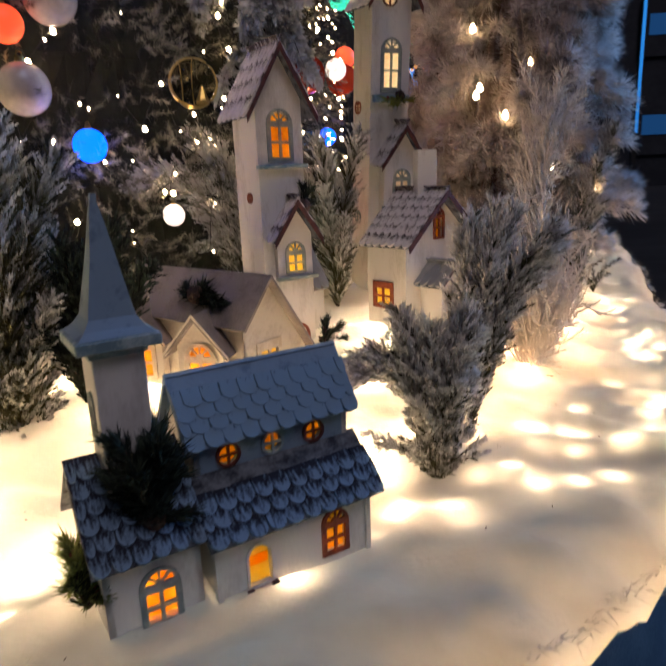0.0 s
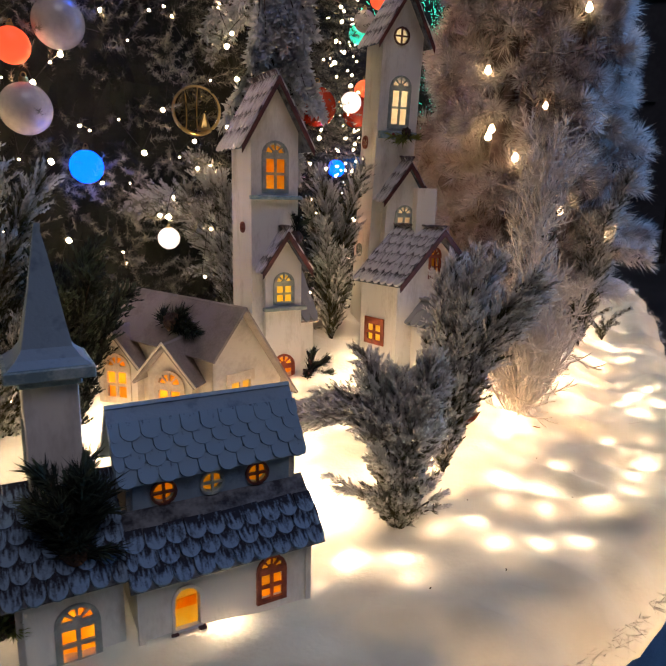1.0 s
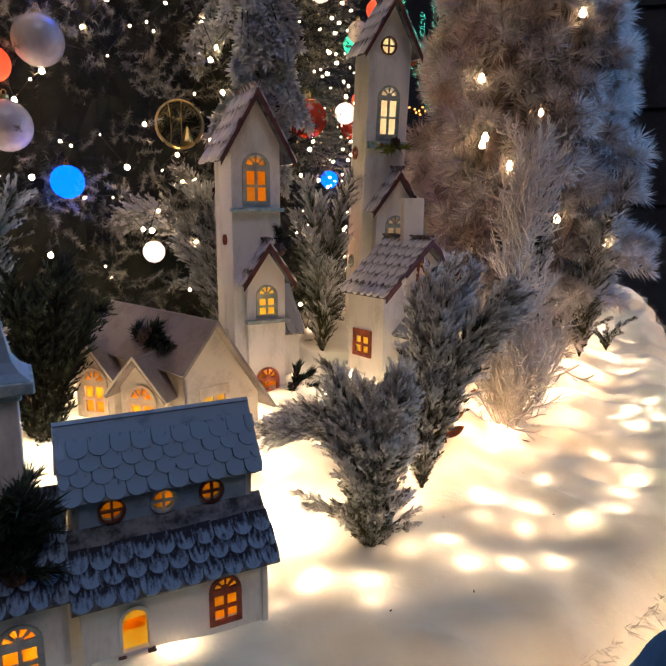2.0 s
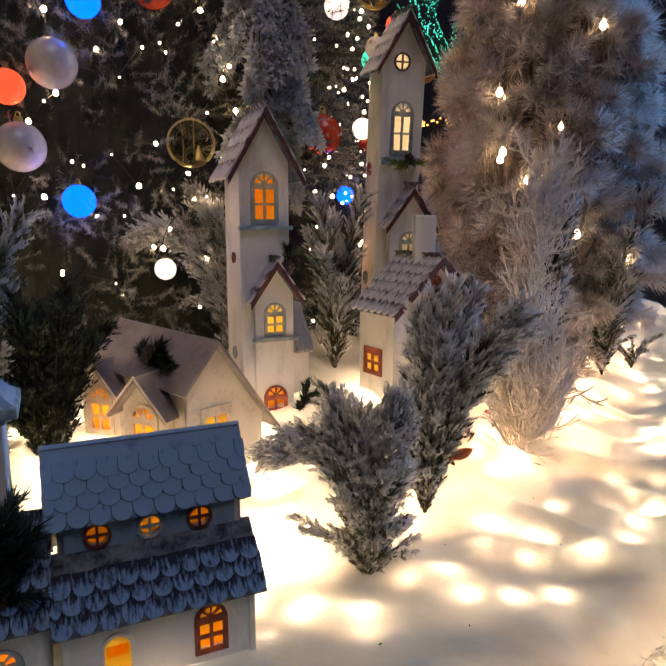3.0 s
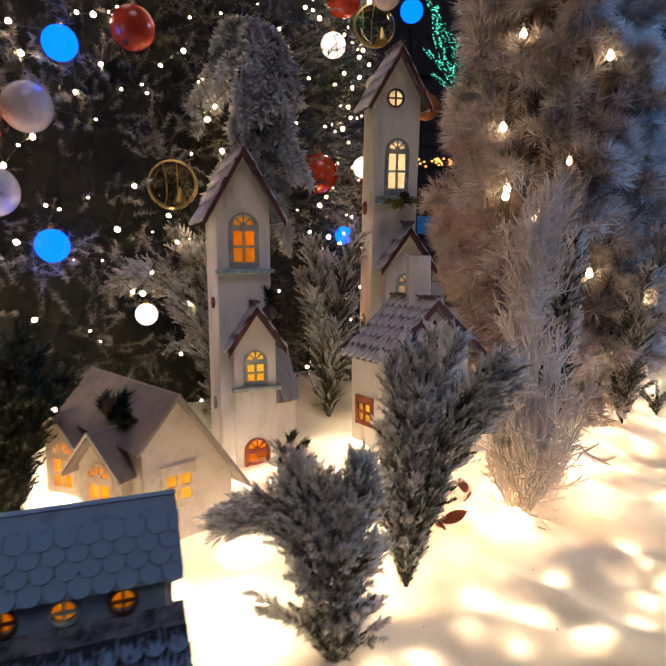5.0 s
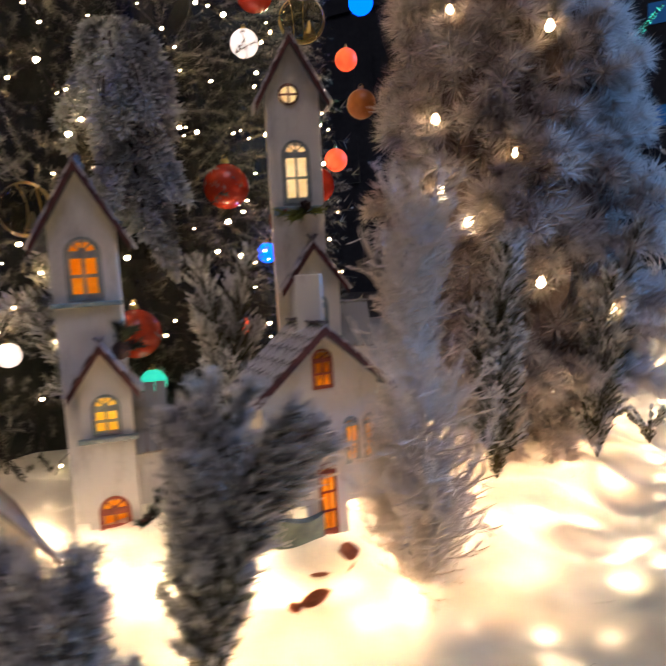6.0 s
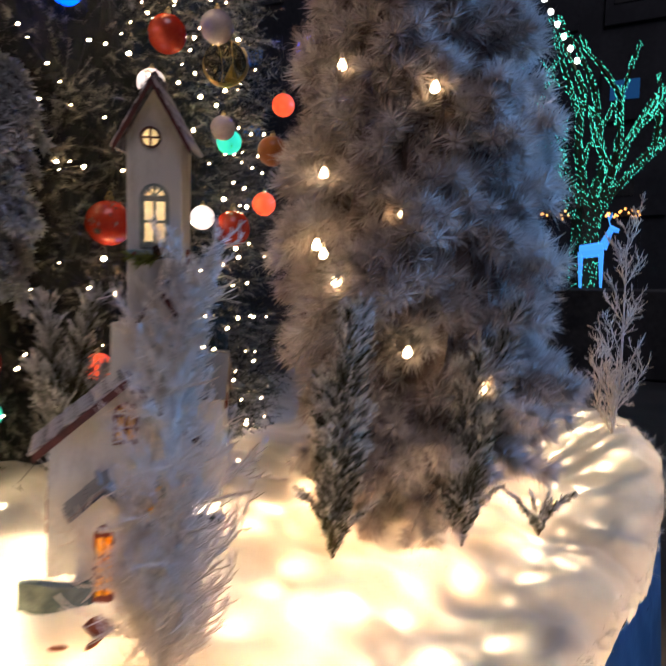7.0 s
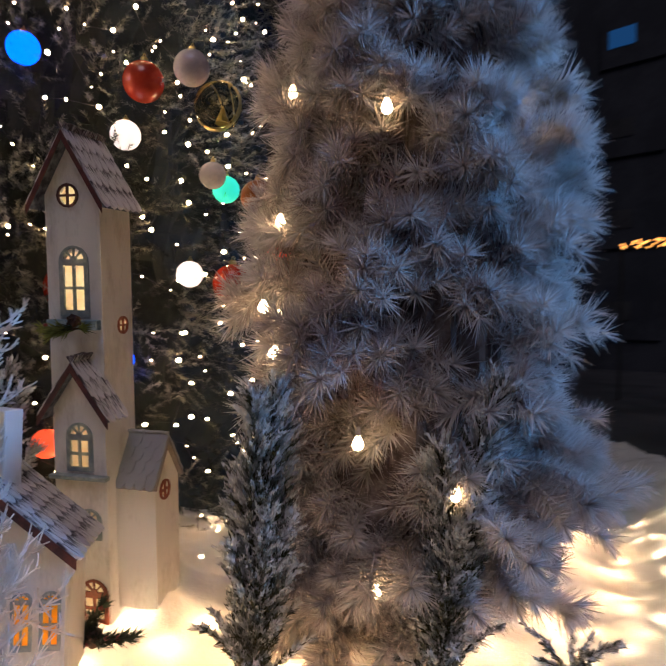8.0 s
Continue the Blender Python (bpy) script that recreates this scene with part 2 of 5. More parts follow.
def sector(cx, z, r0, r1, a0, a1, n=4):
    out = [(cx + r1 * math.cos(a0 + (a1 - a0) * i / n), z + r1 * math.sin(a0 + (a1 - a0) * i / n)) for i in range(n + 1)]
    return out + [(cx + r0 * math.cos(a1 - (a1 - a0) * i / n), z + r0 * math.sin(a1 - (a1 - a0) * i / n)) for i in range(n + 1)]


def opening(kind, cx, z, w, h):
    """The hole in the wall behind a window of this kind."""
    if kind == "round":
        return disc(cx, z, w * 0.4)
    return rect(cx, z + 0.1 * h, w * 0.8, h * 0.8) if kind == "square" else arch(cx, z + h * 0.06, w * 0.8, h * 0.86)


def window(parent, m, kind, cx, z, w, h, frame_mat, pane_mat, label="", rows=2):
    """A window with a board frame cut into panes and a film behind it. The wall's face is at y = 0 of m."""
    win = part("window", panel(*window_board(kind, cx, z, w, h, rows), -0.0032, 0.0, m), frame_mat, parent, label)
    hole = opening(kind, cx, z, w * 1.08, h)
    part("pane", panel(hole, [], 0.0055, 0.006, m), pane_mat, win, "glowing tinted film pane")
    return win


def window_board(kind, cx, z, w, h, rows=2):
    bar = w * 0.09
    if kind == "round":
        r = w / 2
        quads = [sector(cx + 0.5 * bar * sx, z + 0.5 * bar * sz, 0.02 * w, r * 0.68, a, a + math.pi / 2) for a, sx, sz in ((0, 1, 1), (math.pi / 2, -1, 1), (math.pi, -1, -1), (1.5 * math.pi, 1, -1))]
        return disc(cx, z, r), quads
    holes = []
    inner = w * 0.7
    if kind == "square":
        z0, top, outer = z + h * 0.16, z + h * 0.84, rect(cx, z, w, h)
    else:
        z0, top, outer = z + h * 0.09, z + h - w * 0.52, arch(cx, z, w, h)
        hub = top + bar
        for i in range(4):
            a0 = math.pi * (i / 4) + 0.1
            holes.append(sector(cx, hub, w * 0.12, inner / 2, a0, a0 + math.pi / 4 - 0.2))
    step = (top - z0) / rows
    for i in range(rows):
        for s in (-1, 1):
            holes.append(rect(cx + s * (inner / 4 + bar / 4), z0 + i * step, inner / 2 - bar / 2, step - bar))
    return outer, holes


def slab(bm, a, b, c, d, t):
    """A board between four corners, t thick, below them."""
    a, b, c, d = (Vector(q) for q in (a, b, c, d))
    n = (b - a).cross(d - a).normalized() * t
    v = [bm.verts.new(q) for q in (a, b, c, d, a - n, b - n, c - n, d - n)]
    for f in ((0, 1, 2, 3), (7, 6, 5, 4), (0, 4, 5, 1), (1, 5, 6, 2), (2, 6, 7, 3), (3, 7, 4, 0)):
        bm.faces.new([v[i] for i in f])


SHINGLES = []


def shingle_mesh(mat):
    """A scalloped wooden shingle, one unit wide and long, its round butt at the origin."""
    bm = bmesh.new()
    pts = [(0.48 * math.cos(math.pi + math.pi * i / 6), 0.46 + 0.46 * math.sin(math.pi + math.pi * i / 6)) for i in range(7)] + [(0.48, 1.15), (-0.48, 1.15)]
    top = [bm.verts.new((x, y, 1.0 - 0.35 * y)) for x, y in pts]
    low = [bm.verts.new((x, y, 0.0)) for x, y in pts]
    bm.faces.new(top)
    bm.faces.new(low[::-1])
    for i in range(9):
        j = (i + 1) % 9
        bm.faces.new((top[i], low[i], low[j], top[j]))
    bmesh.ops.recalc_face_normals(bm, faces=bm.faces)
    me = bpy.data.meshes.new("shingle")
    bm.to_mesh(me)
    bm.free()
    me.materials.append(mat)
    return me


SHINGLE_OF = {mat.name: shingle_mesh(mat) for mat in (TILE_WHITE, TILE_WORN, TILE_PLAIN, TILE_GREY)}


def shingled(roof, a, b, d, cols, rows, mat, part_of=1.0, thick=0.0048):
    """Rows of shingles over a roof slope: a to b along the eave, a to d up the slope, as far up as part_of."""
    SHINGLES.append((roof, Vector(a), Vector(b), Vector(d), cols, rows, mat, part_of, thick))


def lay_shingles():
    rng = random.Random(5)
    for roof, a, b, d, cols, rows, mat, part_of, thick in SHINGLES:
        along, up = b - a, (d - a) * part_of
        n = along.cross(up).normalized()
        w, hgt = along.length / cols, up.length / rows
        ax, uy = along.normalized(), up.normalized()
        for r in range(rows):
            half = 0.5 * (r % 2)
            for c in range(cols + (1 if half else 0)):
                x = (c + 0.5 - half) * w
                wide = w
                if x < w * 0.25 or x > along.length - w * 0.25:
                    x = min(max(x, w * 0.26), along.length - w * 0.26)
                    wide = w * 0.52
                o = new("shingle", SHINGLE_OF[mat.name])
                o.parent = roof
                at = a + ax * x + uy * (r * hgt - (0.12 * hgt if r == 0 else 0) + rng.uniform(-0.04, 0.04) * hgt) + n * (0.0006 + rng.uniform(0, 0.0005))
                tilt = rng.uniform(-0.05, 0.05)
                X, Y = (ax + uy * tilt).normalized(), (uy - ax * tilt).normalized()
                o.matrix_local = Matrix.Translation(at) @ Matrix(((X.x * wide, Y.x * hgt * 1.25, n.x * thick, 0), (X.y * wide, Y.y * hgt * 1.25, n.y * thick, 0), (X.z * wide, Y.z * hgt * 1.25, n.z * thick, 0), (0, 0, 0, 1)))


def gable_block(house, m, w, dep, z0, eave, apex, wall_mat, roof_mat, trim_mat, fronts=(), rights=(), lefts=(), over=0.012, front_over=0.014, back=True,
                cols=5, rows=4, sides="LR", shingle=None, left_eave=None, right_eave=None, trim=0.0135, gaps=()):
    """A gabled block, its gable front at y = 0 from x = 0 to w, its ridge along y. Windows: (kind, cx, z, w, h, frame, pane, label)."""
    le, re = left_eave or eave, right_eave or eave
    front = [(0, z0), (w, z0), (w, re), (w / 2, apex - 0.004), (0, le)]
    t = 0.006
    part("front_wall", panel(front, [opening(*q[:5]) for q in fronts] + list(gaps), 0, t, m), wall_mat, house)
    if back:
        part("back_wall", panel(front, [], dep - t, dep, m), wall_mat, house)
    ml = m @ pose(0, dep, 0, 0, 0, -90)
    part("side_wall", panel([(t, z0), (dep - t, z0), (dep - t, le), (t, le)], [opening(*q[:5]) for q in lefts], 0, t, ml), wall_mat, house)
    mr = m @ pose(w, 0, 0, 0, 0, 90)
    part("side_wall", panel([(t, z0), (dep - t, z0), (dep - t, re), (t, re)], [opening(*q[:5]) for q in rights], 0, t, mr), wall_mat, house)
    for group, mm in ((fronts, m), (lefts, ml), (rights, mr)):
        for q in group:
            window(house, mm, *q)
    for side in sides:
        s, e = (1, re) if side == "R" else (-1, le)
        xe, xr = w / 2 + s * (w / 2 + over), w / 2
        ze = e - over * (apex - e) / (w / 2)
        y0, y1 = -front_over, dep + 0.006
        A, B, C, D = (m @ Vector(q) for q in ((xe, y0, ze + 0.004), (xe, y1, ze + 0.004), (xr, y1, apex + 0.004), (xr, y0, apex + 0.004)))
        bm = bmesh.new()
        if side == "R":
            slab(bm, A, B, C, D, 0.005)
        else:
            slab(bm, B, A, D, C, 0.005)
        roof = part("roof", bm, ROOF_DARK if shingle else roof_mat, house)
        if shingle:
            if side == "R":
                shingled(roof, A, B, D, cols, rows, shingle)
            else:
                shingled(roof, B, A, C, cols, rows, shingle)
        if trim:
            bm = bmesh.new()
            up = Vector((0, 0, 0.003))
            p0, p1 = (m @ Vector(q) for q in ((xe, y0 - 0.0025, ze + 0.006), (xr, y0 - 0.0025, apex + 0.0065)))
            out = (m.to_3x3() @ Vector((0, 1, 0))) * 0.0022
            drop = Vector((0, 0, -trim))
            v = [bm.verts.new(q) for q in (p0, p1, p1 + drop, p0 + drop, p0 + out, p1 + out, p1 + out + drop, p0 + out + drop)]
            for f in ((0, 1, 2, 3), (7, 6, 5, 4), (0, 4, 5, 1), (1, 5, 6, 2), (2, 6, 7, 3), (3, 7, 4, 0)):
                bm.faces.new([v[i] for i in f])
            part("gable_trim", bm, trim_mat, house)


def sill(house, m, x0, x1, y, z, mat, deep=0.012, thick=0.007):
    bm = bmesh.new()
    box(bm, x0, x1, y - deep, y + 0.001, z - thick, z, m)
    part("sill", bevelled(bm), mat, house)


def blades(name, P, D, L, W, flock, mat, parent, label="", quad=False, kind=""):
    """Many leaves or needles at the points P along the directions D, as one mesh."""
    rng = np.random.default_rng(len(P))
    D = D / np.linalg.norm(D, axis=1, keepdims=True)
    S = np.cross(D, rng.normal(size=D.shape))
    S /= np.linalg.norm(S, axis=1, keepdims=True) + 1e-9
    L, W = np.asarray(L)[:, None], np.asarray(W)[:, None]
    if quad:
        V = np.stack([P, P + D * L * 0.45 + S * W / 2, P + D * L, P + D * L * 0.45 - S * W / 2], 1)
    else:
        V = np.stack([P - S * W / 2, P + S * W / 2, P + D * L], 1)
    k, n = V.shape[1], len(P)
    me = bpy.data.meshes.new(name)
    me.vertices.add(n * k)
    me.vertices.foreach_set("co", V.reshape(-1).astype(np.float32))
    me.loops.add(n * k)
    me.loops.foreach_set("vertex_index", np.arange(n * k, dtype=np.int32))
    me.polygons.add(n)
    me.polygons.foreach_set("loop_start", np.arange(n, dtype=np.int32) * k)
    at = me.attributes.new("flock", "FLOAT", "POINT")
    at.data.foreach_set("value", np.repeat(np.asarray(flock, dtype=np.float32), k))
    me.update(calc_edges=True)
    me.validate()
    me.materials.append(mat)
    ob = new(name, me)
    ob.parent = parent
    return tagged(ob, label, kind=kind)


def tubes(name, paths, mat, parent, label="", sides=4):
    """Tapered stems: each path is a list of (point, radius)."""
    verts, faces = [], []
    for path in paths:
        base = len(verts)
        for i, (q, r) in enumerate(path):
            q = Vector(q)
            d = (Vector(path[min(i + 1, len(path) - 1)][0]) - Vector(path[max(i - 1, 0)][0])).normalized()
            u = d.orthogonal().normalized()
            v = d.cross(u)
            verts += [q + (u * math.cos(2 * math.pi * j / sides) + v * math.sin(2 * math.pi * j / sides)) * r for j in range(sides)]
        for i in range(len(path) - 1):
            for j in range(sides):
                k = (j + 1) % sides
                faces.append((base + i * sides + j, base + i * sides + k, base + (i + 1) * sides + k, base + (i + 1) * sides + j))
        faces.append(tuple(base + (len(path) - 1) * sides + j for j in range(sides)))
    me = bpy.data.meshes.new(name)
    me.from_pydata([tuple(v) for v in verts], [], faces)
    me.materials.append(mat)
    ob = new(name, me)
    ob.parent = parent
    return tagged(ob, label)


# ---- the snow-covered round stand ----
CENTRE = Vector((-1.1, 2.2, 0))


def rim_at(a):
    """The stand's edge: nearly round, flattened on one side."""
    return 2.108 - 0.13 * math.exp(-(((a + 0.18 + math.pi) % (2 * math.pi) - math.pi) / 0.38) ** 2)


def ground(x, y):
    """The height of the snow cloth."""
    r = math.hypot(x - CENTRE.x, y - CENTRE.y)
    q = Vector((x, y, 0))
    z = 0.22 * max(0.0, 1.82 - max(r, 1.2))
    fold = noise.noise(Vector((r * 9, math.atan2(y - CENTRE.y, x - CENTRE.x) * 5, 3)))
    ridge = 1 - abs(noise.noise(Vector((x * 5.5 + 1.7 * y, y * 9 - 2 * x, 7))))
    z += 0.009 * fold + 0.027 * (ridge * ridge - 0.6) + 0.006 * noise.noise(q * 8) + 0.003 * noise.noise(q * 21)
    turn = math.atan2(y - CENTRE.y, x - CENTRE.x)
    rim = rim_at(turn)
    up, out = min(1.0, max(0.0, (turn + 0.1) / 0.36)), min(1.0, max(0.0, (r - 1.72) / 0.3))
    if turn < 1.6:
        z += 0.14 * up * up * (3 - 2 * up) * out * out * (3 - 2 * out)  # the snow is heaped up at the back edge
    if r > rim - 0.16:
        k = min(1.0, (r - rim + 0.16) / 0.16)
        z += k * (0.03 * abs(noise.noise(Vector((x * 17, y * 17, 2)))) + 0.02 * abs(noise.noise(q * 39)))
        z -= 0.036 * max(0.0, 2 * k - 1) ** 2
    return z


def snow_cloth():
    bm = bmesh.new()
    rings = [0.25 + 0.05 * i for i in range(19)] + [1.2 + 0.0155 * i for i in range(1, 56)]
    turn = 640
    rows = []
    turns = [2 * math.pi * i / turn for i in range(turn)]
    stretch = [(rim_at(a) - 1.2) / (rings[-1] - 1.2) for a in turns]
    for r in rings:
        ring = []
        for a, k in zip(turns, stretch):
            q = r if r < 1.2 else 1.2 + (r - 1.2) * k
            x, y = CENTRE.x + q * math.cos(a), CENTRE.y + q * math.sin(a)
            ring.append(bm.verts.new((x, y, ground(x, y))))
        rows.append(ring)
    skirt, hang = bmesh.new(), []
    for dr, dz in ((0.012, -0.014), (0.014, -0.04), (0.004, -0.05), (0.012, -0.12), (0.02, -0.25), (0.03, -0.44)):
        ring = []
        low = dz < -0.045
        for i in range(turn):
            a = 2 * math.pi * i / turn
            r = rim_at(a) + dr + 0.02 * noise.noise(Vector((a * 9, dz * 2, 1))) * min(1, -dz * 8)
            ring.append((skirt if low else bm).verts.new((CENTRE.x + r * math.cos(a), CENTRE.y + r * math.sin(a), rows[len(rings) - 1][i].co.z + dz)))
        (hang if low else rows).append(ring)
    for mesh, loops in ((bm, rows), (skirt, hang)):
        for p, q in zip(loops, loops[1:]):
            for i in range(turn):
                j = (i + 1) % turn
                mesh.faces.new((p[i], q[i], q[j], p[j]))
    tagged(part("stand_skirt", skirt, SKIRT, None, smooth=True), "cloth skirt hanging round the stand, blue light painted in", "skirt", kind="structure")
    ob = part("snow_cloth", bm, SNOW, None, smooth=True)
    return tagged(ob, "white fleece snow cloth over a round stand, lit from beneath", "snow cloth", kind="structure")


snow_cloth()
rng = np.random.default_rng(11)


def rim_fluff():
    n = 3500
    a = rng.uniform(-1.75, 0.6, n)
    r = np.array([rim_at(q) for q in a]) + rng.uniform(0.0, 0.018, n)
    P = np.stack([CENTRE.x + r * np.cos(a), CENTRE.y + r * np.sin(a), np.zeros(n)], 1)
    P[:, 2] = [ground(x, y) - 0.004 for x, y in P[:, :2]]
    D = np.stack([np.cos(a), np.sin(a), rng.uniform(-0.2, 1.2, n)], 1) + rng.normal(0, 0.5, (n, 3))
    ob = blades("snow_fluff", P, D, rng.uniform(0.006, 0.022, n), rng.uniform(0.0008, 0.0022, n), rng.uniform(0.6, 1, n), SNOW, None, "loose white fibres along the edge of the snow cloth", kind="stuff")
    tagged(ob, category="snow fibre")


rim_fluff()

bm = bmesh.new()
bmesh.ops.create_grid(bm, x_segments=40, y_segments=40, size=60, matrix=Matrix.Translation((0, 20, -0.47)))
tagged(part("ground", bm, PAVING, None), "dark paved square at night", "ground", kind="structure")

# the light strings under the cloth, thickest round the houses
taken = []
tries = random.Random(3)
while len(taken) < 290:
    a, r = tries.uniform(-1.72, 0.5), math.sqrt(tries.uniform(1.36 ** 2, 2.06 ** 2))
    x, y = CENTRE.x + r * math.cos(a), CENTRE.y + r * math.sin(a)
    bare = r > 1.74 and noise.noise(Vector((x * 6, y * 6, 5))) < -0.42  # stretches with no lights beneath
    u, v = 0.777 * (x - 0.01) + 0.629 * (y - 0.57), 0.777 * (y - 0.57) - 0.629 * (x - 0.01)
    bare = bare or r > rim_at(a) - 0.09 or (abs(u) < 0.18 and -0.05 < v < 0.06)  # none right in front of the church
    if not bare and (all(math.hypot(x - u, y - v) > (0.047 if r > 1.72 else 0.072) for u, v in taken) or tries.random() < 0.006):
        taken.append((x, y))
        outer = r > 1.78
        depth = tries.uniform(0.01, 0.018) if outer else tries.uniform(0.02, 0.04)
        village = x < 0.2 and y < 1.75
        watts = tries.choice((0.035, 0.06, 0.13, 0.26)) if outer else tries.uniform(0.45, 1.05) if village else tries.uniform(0.22, 0.56)
        lamp("string_light", "POINT", pose(x, y, ground(x, y) - depth), watts, (1.0, 0.69, 0.4) if outer or village else (1.0, 0.58, 0.28), radius=0.007)

# ---- the houses ----
AXES = pose(0, 0, 0, 0, 0, 39)  # most houses face the same way


def site(along, back, z, turn=0.0):
    return AXES @ pose(along, back, z, 0, 0, turn)


def house_lamp(house, x, y, z, watts, color=(1.0, 0.72, 0.4)):
    at = house.matrix_world @ Vector((x, y, z))
    lamp("house_bulb", "POINT", Matrix.Translation(at), watts, color, radius=0.006)


def church():
    h = thing("church", site(0.328, 0.5, -0.01), "whitewashed wooden model church with blue-grey scalloped roofs and lit windows", "model church", "village houses")
    L, t = 0.18, 0.006
    fronts = [("arch", 0.046, 0.012, 0.03, 0.05), ("arch", 0.136, 0.016, 0.034, 0.054)]
    part("front_wall", panel([(0, 0), (L, 0), (L, 0.096), (0, 0.096)], [opening(*q) for q in fronts], 0, t), WHITE_WALL, h)
    win = part("doorway", panel(arch(0.046, 0.012, 0.031, 0.051), [arch(0.046, 0.016, 0.025, 0.044)], -0.002, 0), WHITE_WALL, h, "round-headed doorway glowing yellow")
    part("pane", panel(opening("arch", 0.046, 0.012, 0.032, 0.05), [], 0.0055, 0.006), PANE_YELLOW, win)
    part("inset", panel(rect(0.046, 0.036, 0.02, 0.011), [], 0.0035, 0.0045), PANE_ORANGE, win, "small orange block inside the doorway")
    bm = bmesh.new()
    for x0, x1, z in ((0.028, 0.036, 0.014), (0.04, 0.052, 0.012), (0.056, 0.064, 0.014)):
        box(bm, x0, x1, -0.006, 0, z - 0.006, z)
    part("step", bevelled(bm, 0.0006), FRAME_DARK, h)
    window(h, Matrix(), "arch", 0.136, 0.016, 0.034, 0.054, FRAME_RED, PANE_ORANGE, "oxblood red round-headed window")
    for x0, x1 in ((-0.002, 0.004), (L - 0.004, L + 0.002)):
        bm = bmesh.new()
        box(bm, x0, x1, -0.003, 0.004, 0, 0.09)
        part("corner_post", bm, WHITE_WALL, h)
    prof = [(0, 0), (0.15, 0), (0.15, 0.095), (0.112, 0.124), (0.112, 0.17), (0.075, 0.224), (0.038, 0.17), (0.038, 0.124), (0, 0.095)]
    part("end_wall", panel(prof, [], 0, t, pose(L, 0, 0, 0, 0, 90)), WHITE_WALL, h)
    part("end_wall", panel(prof, [], -t, 0, pose(0, 0, 0, 0, 0, 90)), WHITE_WALL, h)
    part("back_wall", panel([(0, 0), (L, 0), (L, 0.096), (0, 0.096)], [], 0.144, 0.15), WHITE_WALL, h)
    rounds = [("round", x, 0.147, 0.027, 0.027) for x in (0.036, 0.086, 0.136)]
    part("upper_wall", panel([(0, 0.122), (L, 0.122), (L, 0.182), (0, 0.182)], [opening(*q) for q in rounds], 0.038, 0.044), ROOF_PLAIN, h)
    for q, mat in zip(rounds, (FRAME_DARK, TEAL, FRAME_DARK)):
        window(h, pose(0, 0.038, 0), *q, mat, PANE_ORANGE, "small round window")
    x0, x1 = -0.01, L + 0.01
    for name, y0, z0, y1, z1, mat, cols, rows, share, tile in (("lower_roof", -0.02, 0.082, 0.04, 0.135, ROOF_DARK, 10, 3, 0.62, TILE_WORN), ("upper_roof", 0.028, 0.163, 0.075, 0.232, ROOF_PLAIN, 10, 4, 0.68, TILE_PLAIN)):
        bm = bmesh.new()
        slab(bm, (x0, y0, z0), (x1, y0, z0), (x1, y1, z1), (x0, y1, z1), 0.005)
        roof = part(name, bm, mat, h)
        shingled(roof, (x0, y0, z0), (x1, y0, z0), (x0, y1, z1), cols, rows, tile, share)
        bm = bmesh.new()
        slab(bm, (x0, 0.15 - y1, z1), (x1, 0.15 - y1, z1), (x1, 0.15 - y0, z0), (x0, 0.15 - y0, z0), 0.005)
        part(name, bm, mat, h)
    # the low side building in front of the tower
    X0, X1 = -0.104, -0.012
    q = ("arch", -0.054, 0.008, 0.04, 0.062)
    part("front_wall", panel([(X0, 0), (X1, 0), (X1, 0.1), (X0, 0.1)], [opening(*q)], 0.008, 0.014), WHITE_WALL, h)
    window(h, pose(0, 0.008, 0), *q, FRAME_GREY, PANE_ORANGE, "sage grey round-headed window")
    side = [(0.008, 0), (0.13, 0), (0.13, 0.1), (0.068, 0.156), (0.008, 0.1)]
    part("end_wall", panel(side, [], -t, 0, pose(X0, 0, 0, 0, 0, 90)), WHITE_WALL, h)
    part("end_wall", panel(side, [], 0, t, pose(X1, 0, 0, 0, 0, 90)), WHITE_WALL, h)
    for y0, y1 in ((-0.008, 0.068), (0.144, 0.068)):
        a, b, c, d = (X0 - 0.01, y0, 0.089), (X1 + 0.006, y0, 0.089), (X1 + 0.006, y1, 0.162), (X0 - 0.01, y1, 0.162)
        bm = bmesh.new()
        if y0 < y1:
            slab(bm, a, b, c, d, 0.005)
        else:
            slab(bm, b, a, d, c, 0.005)
        roof = part("side_roof", bm, ROOF_DARK, h)
        if y0 < y1:
            shingled(roof, a, b, d, 6, 6, TILE_WORN)
    # the tower with its spire
    cx, cy, r = -0.059, 0.058, 0.0232
    bm = bmesh.new()
    box(bm, cx - r, cx + r, cy - r, cy + r, 0.1, 0.278)
    tower = part("tower", bevelled(bm, 0.0012), WHITE_WALL, h)
    m = pose(cx - r, cy + r, 0, 0, 0, -90)
    part("blind_window", panel(*window_board("arch", 0.0225, 0.185, 0.02, 0.05), -0.002, 0.0, m), FRAME_GREY, tower)
    bm = bmesh.new()
    box(bm, cx - r - 0.003, cx + r + 0.003, cy - r - 0.003, cy + r + 0.003, 0.27, 0.277)
    box(bm, cx - 0.037, cx + 0.037, cy - 0.037, cy + 0.037, 0.2775, 0.2885)
    part("cornice", bevelled(bm, 0.0012), TEAL, tower, "weathered teal cornice")
    bm = bmesh.new()
    rings = [(0.034, 0.289), (0.0265, 0.295), (0.0205, 0.304), (0.0168, 0.322), (0.0112, 0.355), (0.006, 0.386), (0.003, 0.403), (0.0026, 0.41)]
    prev = None
